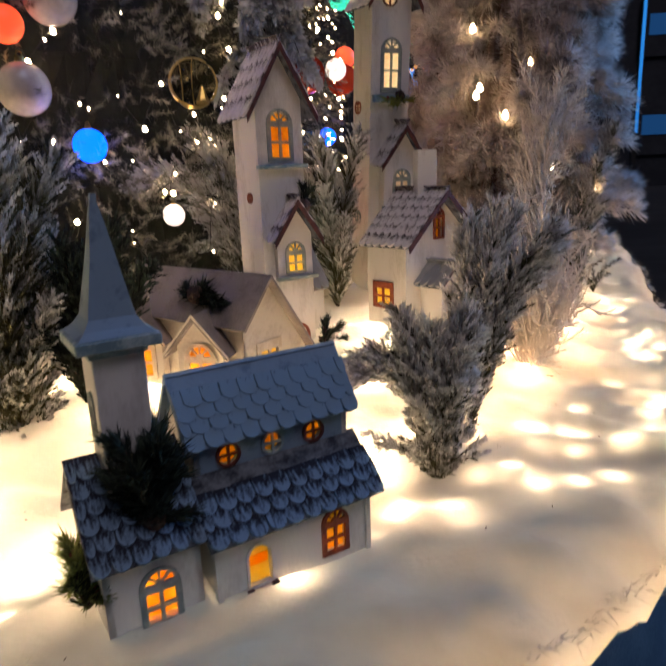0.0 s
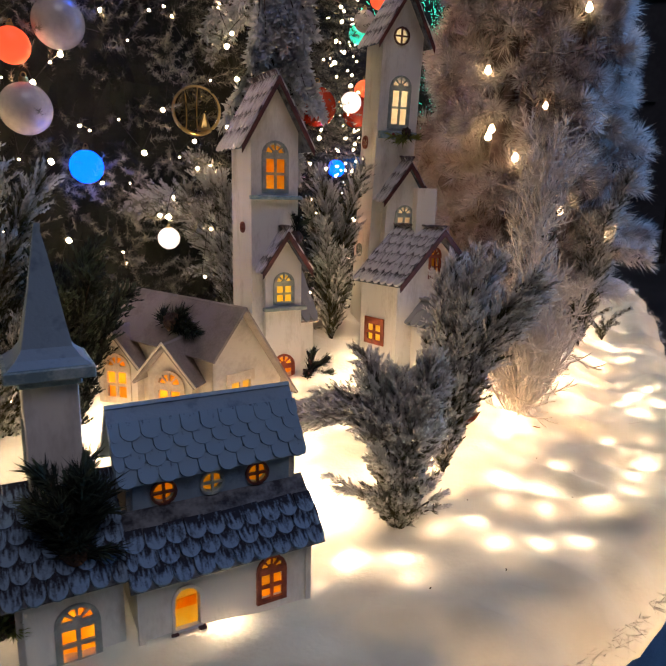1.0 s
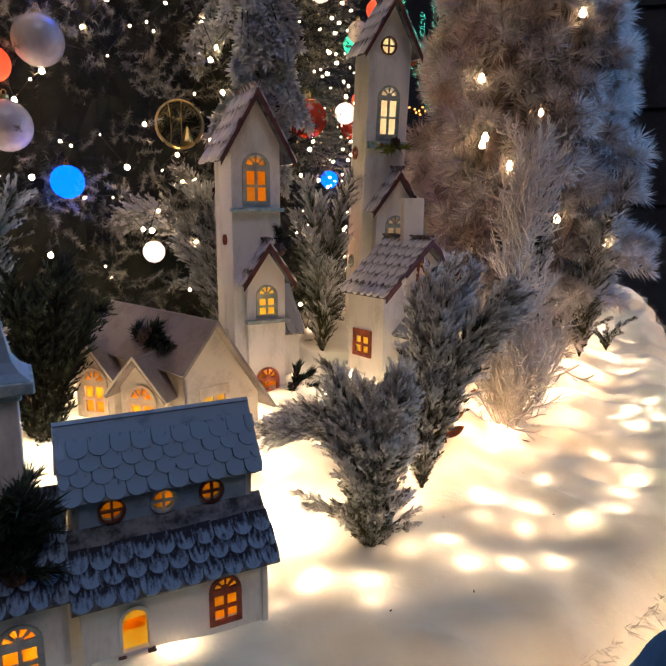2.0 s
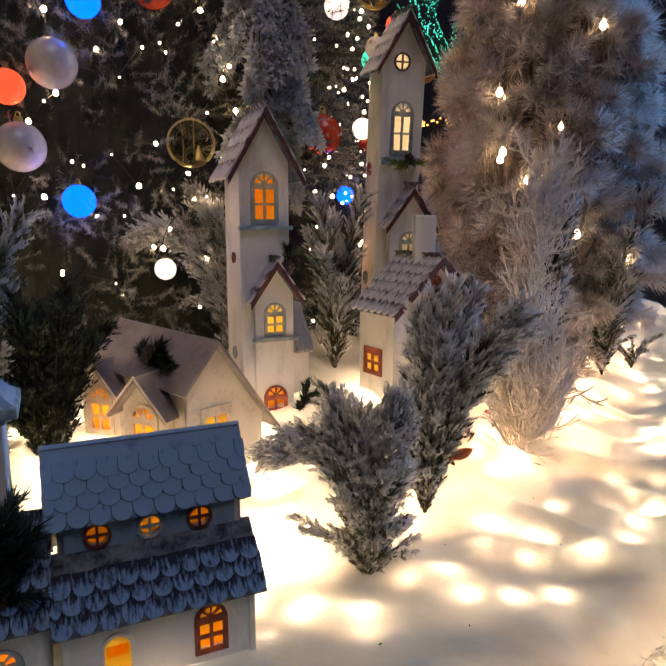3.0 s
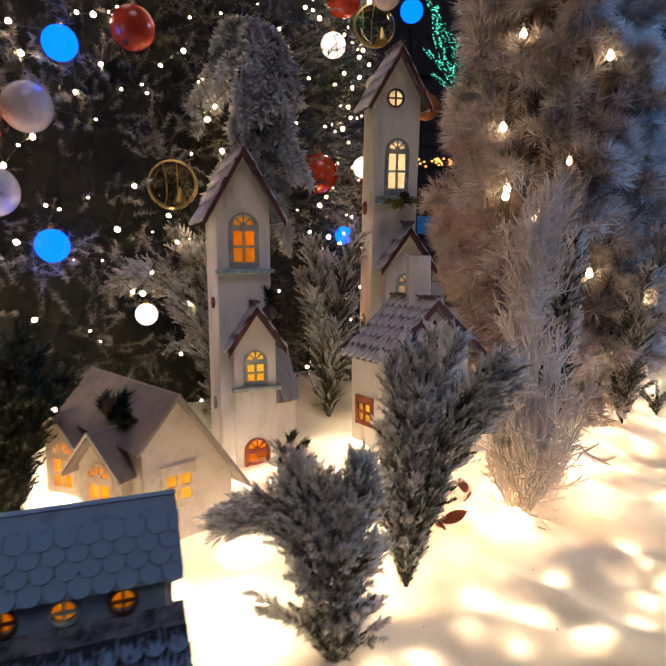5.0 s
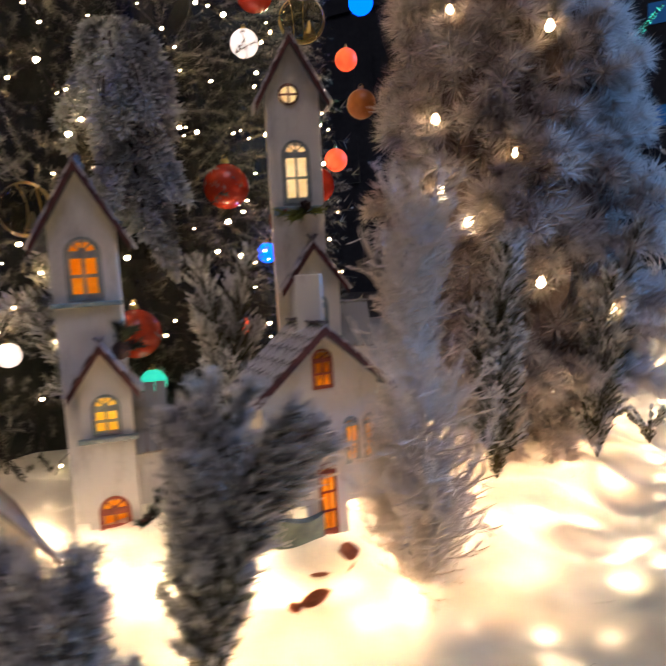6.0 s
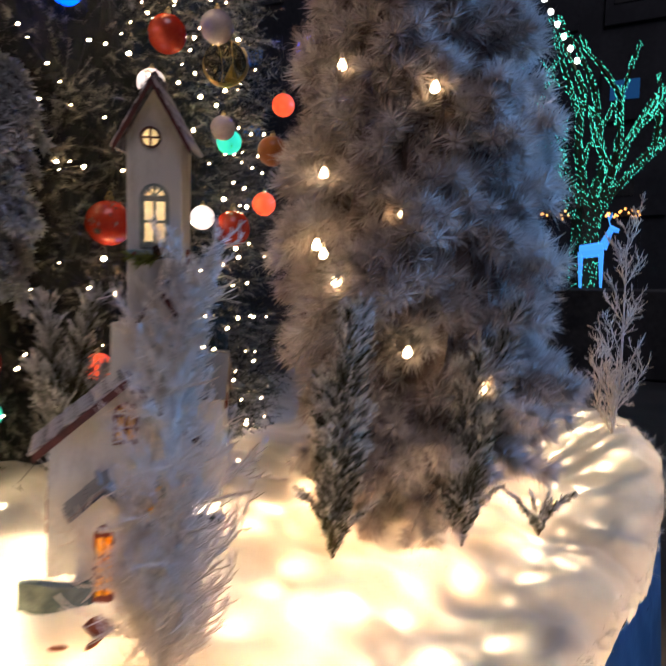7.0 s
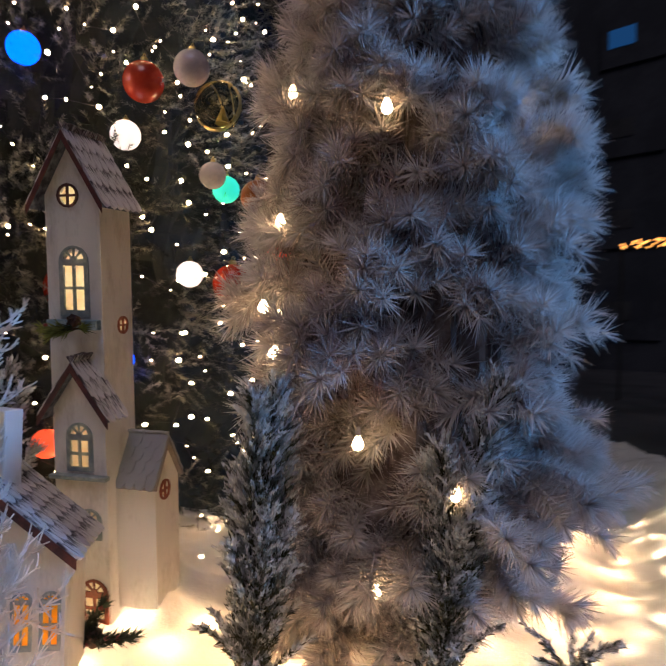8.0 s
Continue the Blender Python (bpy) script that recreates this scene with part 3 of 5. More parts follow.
    for hw, z in rings:
        ring = [bm.verts.new((cx + sx * hw + random.uniform(-0.0006, 0.0006), cy + sy * hw, z)) for sx, sy in ((-1, -1), (1, -1), (1, 1), (-1, 1))]
        if prev:
            for i in range(4):
                bm.faces.new((prev[i], prev[(i + 1) % 4], ring[(i + 1) % 4], ring[i]))
        prev = ring
    bm.faces.new(prev)
    part("spire", bm, ROOF_PLAIN, tower, "pale blue-grey chipped spire")
    house_lamp(h, 0.1, 0.075, 0.06, 0.16)
    house_lamp(h, -0.058, 0.06, 0.05, 0.05)
    return h


def left_tower_house():
    h = thing("tower_house", site(0.675, 1.008, 0.06), "whitewashed stepped model tower house with red trim and lit windows", "model house", "village houses")
    W = 0.073
    # the narrow front with door and window
    fronts = [("arch", W / 2, 0.004, 0.046, 0.07, FRAME_RED, PANE_ORANGE, "oxblood red round-headed door window"), ("arch", W / 2, 0.17, 0.042, 0.06, FRAME_GREY, PANE_YELLOW, "sage grey round-headed window")]
    gable_block(h, Matrix(), W, 0.05, 0, 0.248, 0.3, WHITE_WALL, ROOF_WHITE, TRIM_RED, fronts, front_over=0.02, over=0.014, cols=3, rows=3, shingle=TILE_WHITE, back=False)
    sill(h, Matrix(), -0.006, W + 0.006, 0, 0.166, FRAME_GREY)
    # the tall block behind
    m = pose(-0.022, 0.012, 0)
    up = [("arch", 0.046, 0.372, 0.052, 0.092, FRAME_GREY, PANE_ORANGE, "tall sage grey round-headed window")]
    lefts = [("round", 0.058, 0.31, 0.02, 0.02, FRAME_RED, PANE_ORANGE, "small round red window"), ("round", 0.05, 0.13, 0.024, 0.024, FRAME_GREY, PANE_ORANGE, "small round grey window")]
    gable_block(h, m, 0.092, 0.098, 0, 0.486, 0.564, WHITE_WALL, ROOF_WHITE, TRIM_RED, up, lefts=lefts, gaps=[rect(0.058, 0.006, 0.056, 0.235)], front_over=0.018, over=0.024, cols=6, rows=4, shingle=TILE_WHITE)
    sill(h, m, -0.004, 0.096, 0, 0.368, TEAL)
    # the lean-to beside it
    part("lean_to_wall", panel([(W, 0), (W + 0.044, 0), (W + 0.044, 0.135), (W, 0.135)], [], 0.04, 0.046), WHITE_WALL, h)
    part("lean_to_wall", panel([(0.046, 0), (0.1, 0), (0.1, 0.195), (0.046, 0.14)], [], -0.006, 0, pose(W + 0.044, 0, 0, 0, 0, 90)), WHITE_WALL, h)
    bm = bmesh.new()
    a, b, c, d = (W - 0.002, 0.026, 0.128), (W + 0.052, 0.026, 0.128), (W + 0.052, 0.1, 0.21), (W - 0.002, 0.1, 0.21)
    slab(bm, a, b, c, d, 0.005)
    roof = part("lean_to_roof", bm, CARD_ROOF, h)
    shingled(roof, a, b, d, 3, 3, TILE_GREY)
    house_lamp(h, W / 2, 0.06, 0.05, 0.16)
    house_lamp(h, W / 2, 0.05, 0.2, 0.16)
    house_lamp(h, 0.024, 0.1, 0.42, 0.1, (1.0, 0.66, 0.36))
    return h


def right_tower_house():
    h = thing("tower_house", site(1.0145, 1.17, 0.08, -9) @ pose(0, 0.055, 0, 5.5, 0, 0), "tall slender whitewashed model tower house leaning forward, pale lit windows", "model house", "village houses")
    W = 0.096
    fronts = [("round", W / 2 - 0.006, 0.692, 0.038, 0.038, FRAME_DARK, PANE_PALE, "small round dark window"), ("arch", W / 2 + 0.001, 0.502, 0.052, 0.112, FRAME_GREY, PANE_PALE, "tall sage grey round-headed window")]
    ports = [("round", 0.028, 0.47, 0.03, 0.03, FRAME_RED, PANE_PALE, "small oval red window"), ("round", 0.034, 0.22, 0.032, 0.032, FRAME_GREY, PANE_PALE, "small round grey window")]
    starboard = [("round", 0.056, 0.485, 0.03, 0.03, FRAME_RED, PANE_PALE, "small oval red window")]
    gable_block(h, Matrix(), W, 0.088, 0, 0.7, 0.782, WHITE_WALL, ROOF_WHITE, TRIM_RED, fronts, starboard, ports, gaps=[rect(0.062, 0.006, 0.056, 0.335)], front_over=0.02, over=0.018, cols=6, rows=4, shingle=TILE_WHITE)
    sill(h, Matrix(), 0.003, W - 0.003, 0, 0.497, TEAL, 0.012, 0.016)
    # the low gabled front
    m = pose(0.024, -0.03, 0)
    low = [("arch", 0.045, 0.26, 0.046, 0.078, FRAME_GREY, PANE_PALE, "sage grey round-headed window"), ("arch", 0.058, 0.15, 0.042, 0.05, FRAME_GREY, PANE_PALE, "half-hidden grey window"), ("arch", 0.062, 0.012, 0.05, 0.072, FRAME_RED, PANE_PALE, "oxblood red round-headed doorway")]
    gable_block(h, m, 0.09, 0.03, 0, 0.364, 0.427, WHITE_WALL, ROOF_WHITE, TRIM_RED, low, front_over=0.018, over=0.016, cols=3, rows=3, shingle=TILE_WHITE, back=False)
    sill(h, m, -0.005, 0.095, 0, 0.255, FRAME_GREY)
    # the side annex with its own shingled roof
    part("annex_wall", panel([(W + 0.002, 0), (0.174, 0), (0.174, 0.226), (W + 0.002, 0.226)], [], 0.01, 0.016), WHITE_WALL, h)
    side = pose(0.174, 0.01, 0, 0, 0, 90)
    eye = ("round", 0.03, 0.215, 0.034, 0.04)
    part("annex_wall", panel([(0.006, 0), (0.08, 0), (0.08, 0.226), (0.04, 0.286), (0.006, 0.235)], [opening(*eye)], 0, 0.006, side), WHITE_WALL, h)
    window(h, side, *eye, FRAME_RED, PANE_PALE, "small oval red window")
    for a, b, d in (((W + 0.012, 0.0, 0.226), (0.18, 0.0, 0.226), (W + 0.012, 0.05, 0.3)), ((0.18, 0.1, 0.226), (W + 0.012, 0.1, 0.226), (0.18, 0.05, 0.3))):
        bm = bmesh.new()
        slab(bm, a, b, (b[0], d[1], d[2]), d, 0.005)
        roof = part("annex_roof", bm, CARD_ROOF, h)
        shingled(roof, a, b, d, 4, 4, TILE_GREY)
    shutter = bmesh.new()
    box(shutter, 0.012, 0.016, -0.07, -0.034, 0.006, 0.078)
    part("open_shutter", bevelled(shutter, 0.0006), FRAME_RED, h, "oxblood red shutter standing open")
    house_lamp(h, W / 2, 0.05, 0.08, 0.2, (1.0, 0.8, 0.55))
    house_lamp(h, W / 2, 0.05, 0.28, 0.3, (1.0, 0.85, 0.66))
    house_lamp(h, W / 2, 0.055, 0.55, 0.3, (1.0, 0.87, 0.7))
    house_lamp(h, W / 2, 0.055, 0.69, 0.14, (1.0, 0.87, 0.7))
    house_lamp(h, W + 0.04, 0.05, 0.15, 0.05, (1.0, 0.75, 0.5))
    return h


def gable_house():
    h = thing("gabled_house", pose(0.123, 1.337, 0.085, 0, 0, 50), "whitewashed model house with steep white shingle roof and porch", "model house", "village houses")
    W, dep = 0.206, 0.105
    fronts = [("arch", 0.106, 0.182, 0.036, 0.064, FRAME_RED, PANE_ORANGE, "oxblood red gable window"), ("arch", 0.152, 0.052, 0.027, 0.078, FRAME_GREY, PANE_ORANGE, "narrow sage grey window"), ("arch", 0.188, 0.052, 0.027, 0.078, FRAME_GREY, PANE_ORANGE, "narrow sage grey window")]
    lefts = [("square", dep - 0.061, 0.045, 0.056, 0.056, FRAME_RED, PANE_YELLOW, "square oxblood red window")]
    gable_block(h, Matrix(), W, dep, -0.01, 0.19, 0.277, WHITE_WALL, ROOF_WHITE, TRIM_RED, fronts, lefts=lefts, front_over=0.026, over=0.02, cols=7, rows=6, shingle=TILE_WHITE)
    # the porch
    m = pose(0.039, -0.06, 0)
    door = [("arch", 0.036, -0.03, 0.028, 0.112, FRAME_RED, PANE_ORANGE, "tall oxblood red door with panes", 3)]
    gable_block(h, m, 0.068, 0.06, -0.035, 0.102, 0.131, WHITE_WALL, CARD_ROOF, CARD_ROOF, door, front_over=0.01, over=0.012, cols=4, rows=2, shingle=TILE_GREY, back=False, trim=0.004)
    # the pale square block that rises behind the ridge
    bm = bmesh.new()
    box(bm, -0.042, 0, 0, 0.03, 0.2, 0.364, Matrix.Translation((0.120, 0.015, 0)) @ pose(0, 0, 0, 0, 0, -30))
    part("chimney_block", bevelled(bm, 0.0015), WHITE_WALL, h, "plain pale block behind the roof")
    # the low planter that curls round the porch, with snow on its lip
    bm = bmesh.new()
    prev = None
    for i in range(10):
        u = i / 9
        x, y0, top = -0.034 + 0.095 * u, -0.07 - 0.014 * math.sin(math.pi * u), 0.012 + 0.006 * math.sin(5 * u + 1)
        ring = [bm.verts.new(q) for q in ((x, y0, -0.045), (x, y0, top), (x, -0.062, top), (x, -0.062, -0.045))]
        if prev:
            for k in range(4):
                bm.faces.new((prev[k], prev[(k + 1) % 4], ring[(k + 1) % 4], ring[k]))
        else:
            bm.faces.new(ring)
        prev = ring
    bm.faces.new(prev[::-1])
    part("planter", bm, SAGE_DARK, h, "sage green planter block")
    house_lamp(h, 0.06, 0.05, 0.08, 0.13)
    house_lamp(h, 0.15, 0.05, 0.08, 0.11)
    house_lamp(h, 0.104, 0.05, 0.2, 0.09)
    house_lamp(h, 0.07, -0.025, 0.04, 0.04)
    return h


def cottage():
    turn = pose(-0.075, 0.971, 0.06, 0, 0, -30)
    h = thing("cottage", turn, "cream model cottage with plain grey roof and two lit dormers", "model cottage", "village houses")
    L, apex, fe, be = 0.29, 0.209, 0.155, 0.085
    prof = [(-0.05, 0), (0.088, 0), (0.088, be), (0.0, apex - 0.005), (-0.05, fe - 0.006)]
    gw = ("square", 0.002, 0.048, 0.054, 0.06)
    part("gable_wall", panel(prof, [opening(*gw)], 0, 0.005, pose(-0.012, 0, 0, 0, 0, 90)), CARD_WALL, h)
    window(h, pose(-0.012, 0, 0, 0, 0, 90), *gw, FRAME_CREAM, PANE_YELLOW, "square cream window")
    part("gable_wall", panel(prof, [], -0.005, 0, pose(-L + 0.012, 0, 0, 0, 0, 90)), CARD_WALL, h)
    part("front_wall", panel([(-L + 0.012, 0), (-0.012, 0), (-0.012, fe - 0.006), (-L + 0.012, fe - 0.006)], [], -0.05, -0.045), CARD_WALL, h)
    for a, b, c, d in (((-L, -0.064, 0.138), (0.006, -0.064, 0.138), (0.006, 0, apex), (-L, 0, apex)), ((0.006, 0.112, 0.055), (-L, 0.112, 0.055), (-L, 0, apex), (0.006, 0, apex))):
        bm = bmesh.new()
        slab(bm, a, b, c, d, 0.004)
        part("roof", bm, CARD_ROOF, h)
    for x, y in ((-0.062, -0.1), (-0.205, -0.098)):
        m = pose(x, y, 0, 0, 0, 24) @ pose(-0.036, 0.018, 0)
        fr = [("arch", 0.036, 0.036, 0.05, 0.08, FRAME_CREAM, PANE_ORANGE, "cream round-headed dormer window")]
        gable_block(h, m, 0.072, 0.09, 0, 0.114, 0.156, CARD_WALL, CARD_ROOF, CARD_WALL, fr, front_over=0.018, over=0.016, back=False, trim=0.004)
        at = m @ Vector((0.036, 0.03, 0.075))
        house_lamp(h, at.x, at.y, at.z, 0.05, (1.0, 0.66, 0.34))
    house_lamp(h, -0.05, 0.0, 0.06, 0.08, (1.0, 0.7, 0.38))
    return h


church()
left_tower_house()
right_tower_house()
gable_house()
cottage()


# ---- plants on the stand ----
def plume_bush(name, base, tips, seed, label, mat=CYPRESS, category="cypress sprig", dens=130, leaf=0.0105, fat=0.2, flock=0.42, group="flocked sprigs", slim=0.44):
    """A bundle of feathery plumes that fan out from one stem; tips are offsets from the base."""
    r = np.random.default_rng(seed)
    th = thing(name, Matrix.Translation(base), label, category, group)
    for tip in tips:
        P, D, Ls, F = [], [], [], []
        tip = np.array(tip, float)
        ln = np.linalg.norm(tip)
        mid = tip * np.array([0.14, 0.14, 0.66]) + r.normal(0, 0.005, 3)
        if tip[2] > 0.15 and math.hypot(tip[0], tip[1]) > 0.5 * tip[2] and tip[0] < 0:
            mid = tip * np.array([0.1, 0.1, 1.2])  # an arm held out flat
        axis = lambda s: 2 * s * (1 - s) * mid + s * s * tip
        thin = 0.6 if tip[2] < 0.14 and fat < 0.28 else 1.0
        n = int(dens * thin * ln / 0.25)
        tint = r.normal(0, 0.1)
        for s in np.sort(r.uniform(0.06, 1.0, n)):
            p = axis(s)
            tan = axis(min(1, s + 0.03)) - axis(s - 0.03)
            tan /= np.linalg.norm(tan)
            rad = r.normal(size=3)
            rad -= tan * rad.dot(tan)
            rad /= np.linalg.norm(rad)
            size = thin * fat * ln * (0.35 + 0.65 * math.sin(math.pi * min(1, 0.2 + 0.72 * s))) * r.uniform(0.45, 1.1)
            d = tan * r.uniform(0.8, 1.1) + rad * r.uniform(0.2, 0.6)
            d /= np.linalg.norm(d)
            k = max(6, int(size / 0.0024))
            u = np.linspace(0.05, 1, k)
            pts = p + np.outer(u * size, d) + np.outer(u * u, rad * 0.16 * size + np.array([0, 0, -0.06 * size]))
            P.append(np.repeat(pts, 2, 0) + r.normal(0, 0.0009, (2 * k, 3)))
            D.append(d + r.normal(0, 0.27, (2 * k, 3)))
            Ls.append(leaf * r.uniform(0.6, 1.25, 2 * k) * np.repeat(1.15 - 0.55 * u, 2))
            F.append(np.clip(flock + tint + 0.45 * (np.repeat(u, 2) - 0.4) + 0.95 * (s - 0.48) + r.normal(0, 0.36) + r.normal(0, 0.07, 2 * k), -0.3, 1.2))
        P, D, Ls, F = np.concatenate(P), np.concatenate(D), np.concatenate(Ls), np.concatenate(F)
        plume = blades("plume", P, D, Ls, Ls * slim, F, mat, th)
        tubes("stem", [[(axis(s), 0.0022 * (1 - s) + 0.0005) for s in np.linspace(0, 1, 7)]], BARK, plume)
    return th


def fan(n, seed, height, spread, lean=(0, 0)):
    r = random.Random(seed)
    out = []
    for i in range(n):
        a = 2 * math.pi * (i + r.uniform(-0.3, 0.3)) / n
        q = spread * r.uniform(0.3, 1.0)
        hh = height * r.uniform(0.55, 1.0) if i else height
        out.append((math.cos(a) * q + lean[0] * hh / height, math.sin(a) * q + lean[1] * hh / height, hh))
    return out


BUSH_AT = (0.169, 0.888, -0.026)
FLOCK = "frosted green-brown cypress sprig in the snow"
plume_bush("cypress_sprig", BUSH_AT, [(-0.14, -0.02, 0.178), (-0.128, -0.035, 0.172), (-0.115, 0.0, 0.192), (-0.1, -0.02, 0.182), (-0.055, 0.0, 0.252), (-0.044, 0.012, 0.235), (-0.052, -0.016, 0.222), (0.035, 0.0, 0.252), (0.02, 0.012, 0.24), (0.05, 0.0, 0.226), (0.03, -0.02, 0.212), (-0.012, -0.03, 0.172), (0.0, 0.0, 0.225), (-0.012, -0.012, 0.238), (0.012, 0.012, 0.205), (0.02, -0.032, 0.16), (-0.034, -0.03, 0.14), (0.0, 0.03, 0.19), (0.042, 0.01, 0.15), (-0.1, -0.012, 0.088), (-0.085, -0.022, 0.074), (0.06, 0.0, 0.074), (0.062, -0.02, 0.066)] + fan(12, 121, 0.1, 0.06) + fan(10, 122, 0.165, 0.06) + fan(8, 123, 0.21, 0.05), 21, FLOCK + ", with one flat arm", dens=170, fat=0.19, flock=0.5)
plume_bush("cypress_sprig", (0.225, 1.02, 0.012), [(0.13, 0.04, 0.27), (0.125, 0.02, 0.295), (0.1, 0.03, 0.255), (0.11, 0.0, 0.31), (0.06, 0.02, 0.33), (0.03, 0.0, 0.335), (0.0, 0.02, 0.32), (-0.02, 0.0, 0.3), (0.02, -0.03, 0.27), (-0.01, -0.02, 0.22)] + fan(9, 122, 0.11, 0.042) + fan(10, 124, 0.19, 0.05) + fan(9, 125, 0.26, 0.045), 22, FLOCK + ", leaning, bluish tips", dens=160, fat=0.16, flock=0.46)
plume_bush("cypress_sprig", (0.418, 1.68, 0.05), fan(11, 31, 0.43, 0.055, (0.02, 0)) + fan(8, 32, 0.25, 0.06) + fan(9, 132, 0.13, 0.085), 23, FLOCK + ", narrow and upright", dens=170, fat=0.16, flock=0.36)
plume_bush("cypress_sprig", (0.59, 1.883, 0.04), fan(11, 33, 0.46, 0.06, (0.04, 0)) + fan(8, 34, 0.26, 0.065) + fan(9, 134, 0.12, 0.09), 24, FLOCK + ", tall beside the white tree", dens=170, fat=0.16, flock=0.32)
plume_bush("cypress_sprig", (-0.037, 1.5, 0.085), fan(8, 35, 0.4, 0.075), 25, FLOCK + ", between the two towers", flock=0.34, fat=0.17)
plume_bush("cypress_sprig", (-0.2, 1.34, 0.1), [(-0.25, 0.0, 0.3), (-0.235, 0.02, 0.315), (-0.21, -0.02, 0.29), (-0.19, 0.0, 0.3), (-0.09, 0.0, 0.395), (-0.075, 0.015, 0.37), (-0.04, 0.0, 0.36), (-0.025, 0.01, 0.33), (-0.06, -0.02, 0.3), (0.0, -0.02, 0.27), (-0.1, 0.0, 0.24), (0.03, 0.0, 0.22), (-0.05, -0.03, 0.19), (0.01, 0.03, 0.2), (-0.11, -0.01, 0.17)], 26, FLOCK + ", spreading behind the cottage", fat=0.16, dens=170, flock=0.52)
plume_bush("cypress_sprig", (-0.44, 0.87, -0.02), fan(12, 37, 0.49, 0.11) + fan(10, 38, 0.27, 0.13) + fan(9, 138, 0.13, 0.14), 27, FLOCK + ", large, beside the church", flock=0.08, fat=0.17, dens=150)
plume_bush("cypress_sprig", (0.7, 2.08, 0.02), fan(9, 39, 0.1, 0.12), 28, FLOCK + ", small, below the white tree", fat=0.18)
plume_bush("evergreen_sprig", (-0.338, 0.93, 0.04), fan(14, 41, 0.3, 0.1) + fan(9, 141, 0.18, 0.11), 29, "dark green evergreen sprig beside the church steeple", EVERGREEN, "evergreen sprig", flock=-0.2, group="", fat=0.2)


def tuft(seed, n, sx, sy, sz, z0=0.0):
    """Short twigs that stick out all round."""
    r = random.Random(seed)
    return [(sx * r.uniform(-1, 1), sy * r.uniform(-1, 1), z0 + sz * r.uniform(0.1, 1)) for _ in range(n)]


def garland(name, m, tips, seed, label, berries=4, mat=EVERGREEN, flock=-0.1, cone=0.014):
    th = plume_bush(name, (0, 0, 0), tips, seed, label, mat, "greenery", dens=130, leaf=0.02, slim=0.13, fat=0.3, flock=flock, group="")
    th.matrix_world = m
    r = random.Random(seed)
    for i in range(berries):
        bm = bmesh.new()
        q = r.choice(tips)
        k = r.uniform(0.3, 0.9)
        bmesh.ops.create_icosphere(bm, subdivisions=2, radius=r.uniform(0.0035, 0.005), matrix=Matrix.Translation((q[0] * k, q[1] * k, q[2] * k + 0.004)))
        part("berry", bm, BERRY, th, smooth=True)
    if cone:
        bm = bmesh.new()
        bmesh.ops.create_icosphere(bm, subdivisions=3, radius=cone, matrix=Matrix.Translation((0, 0, 0.012)))
        for v in bm.verts:
            v.co += v.normal * 0.004 * noise.noise(v.co * 300)
        part("pine_cone", bm, CONE_BROWN, th)
    return th


garland("greenery_spray", site(0.277, 0.512, 0.1), tuft(151, 24, 0.034, 0.028, 0.095, -0.008), 51, "dark evergreen spray with cone and berries on the church roof", 5)
garland("greenery_spray", site(0.212, 0.53, 0.03), tuft(152, 12, 0.012, 0.016, 0.062), 52, "yellow-green sprig with red berries at the church wall", 3, MOSS, flock=0.4, cone=0)
garland("greenery_spray", pose(-0.195, 0.99, 0.225), tuft(153, 14, 0.05, 0.035, 0.03, -0.005), 53, "dried twig wreath with a dark cone on the cottage roof", 3, flock=-0.25)
garland("greenery_spray", site(0.76, 1.0, 0.075), [(0.03, -0.01, 0.04), (0.05, 0.0, 0.01), (-0.01, -0.02, 0.02), (0.02, 0.02, 0.05)], 54, "green sprig with red berries beside the tower house", 6, flock=0.0)
garland("greenery_spray", site(1.072, 1.145, 0.56), [(-0.045, -0.01, 0.0), (0.02, -0.01, 0.0), (-0.03, -0.015, -0.01)], 55, "yellow-green moss and dark cone on the tower's little roof", 1, MOSS, flock=0.4, cone=0.01)
garland("greenery_spray", site(0.74, 1.02, 0.34), [(0.02, 0.0, 0.04), (0.03, 0.01, 0.02), (0.0, 0.0, 0.045)], 56, "green sprig tucked behind the tower's little gable", 1)
garland("greenery_spray", site(1.13, 1.115, 0.085), [(-0.05, -0.02, 0.015), (0.06, 0.0, 0.015), (0.01, 0.0, 0.06), (-0.02, -0.03, 0.01), (0.03, -0.02, 0.02), (-0.02, 0.0, 0.03)], 57, "green sprig with frosted cone and berries below the tower", 5, flock=0.1)


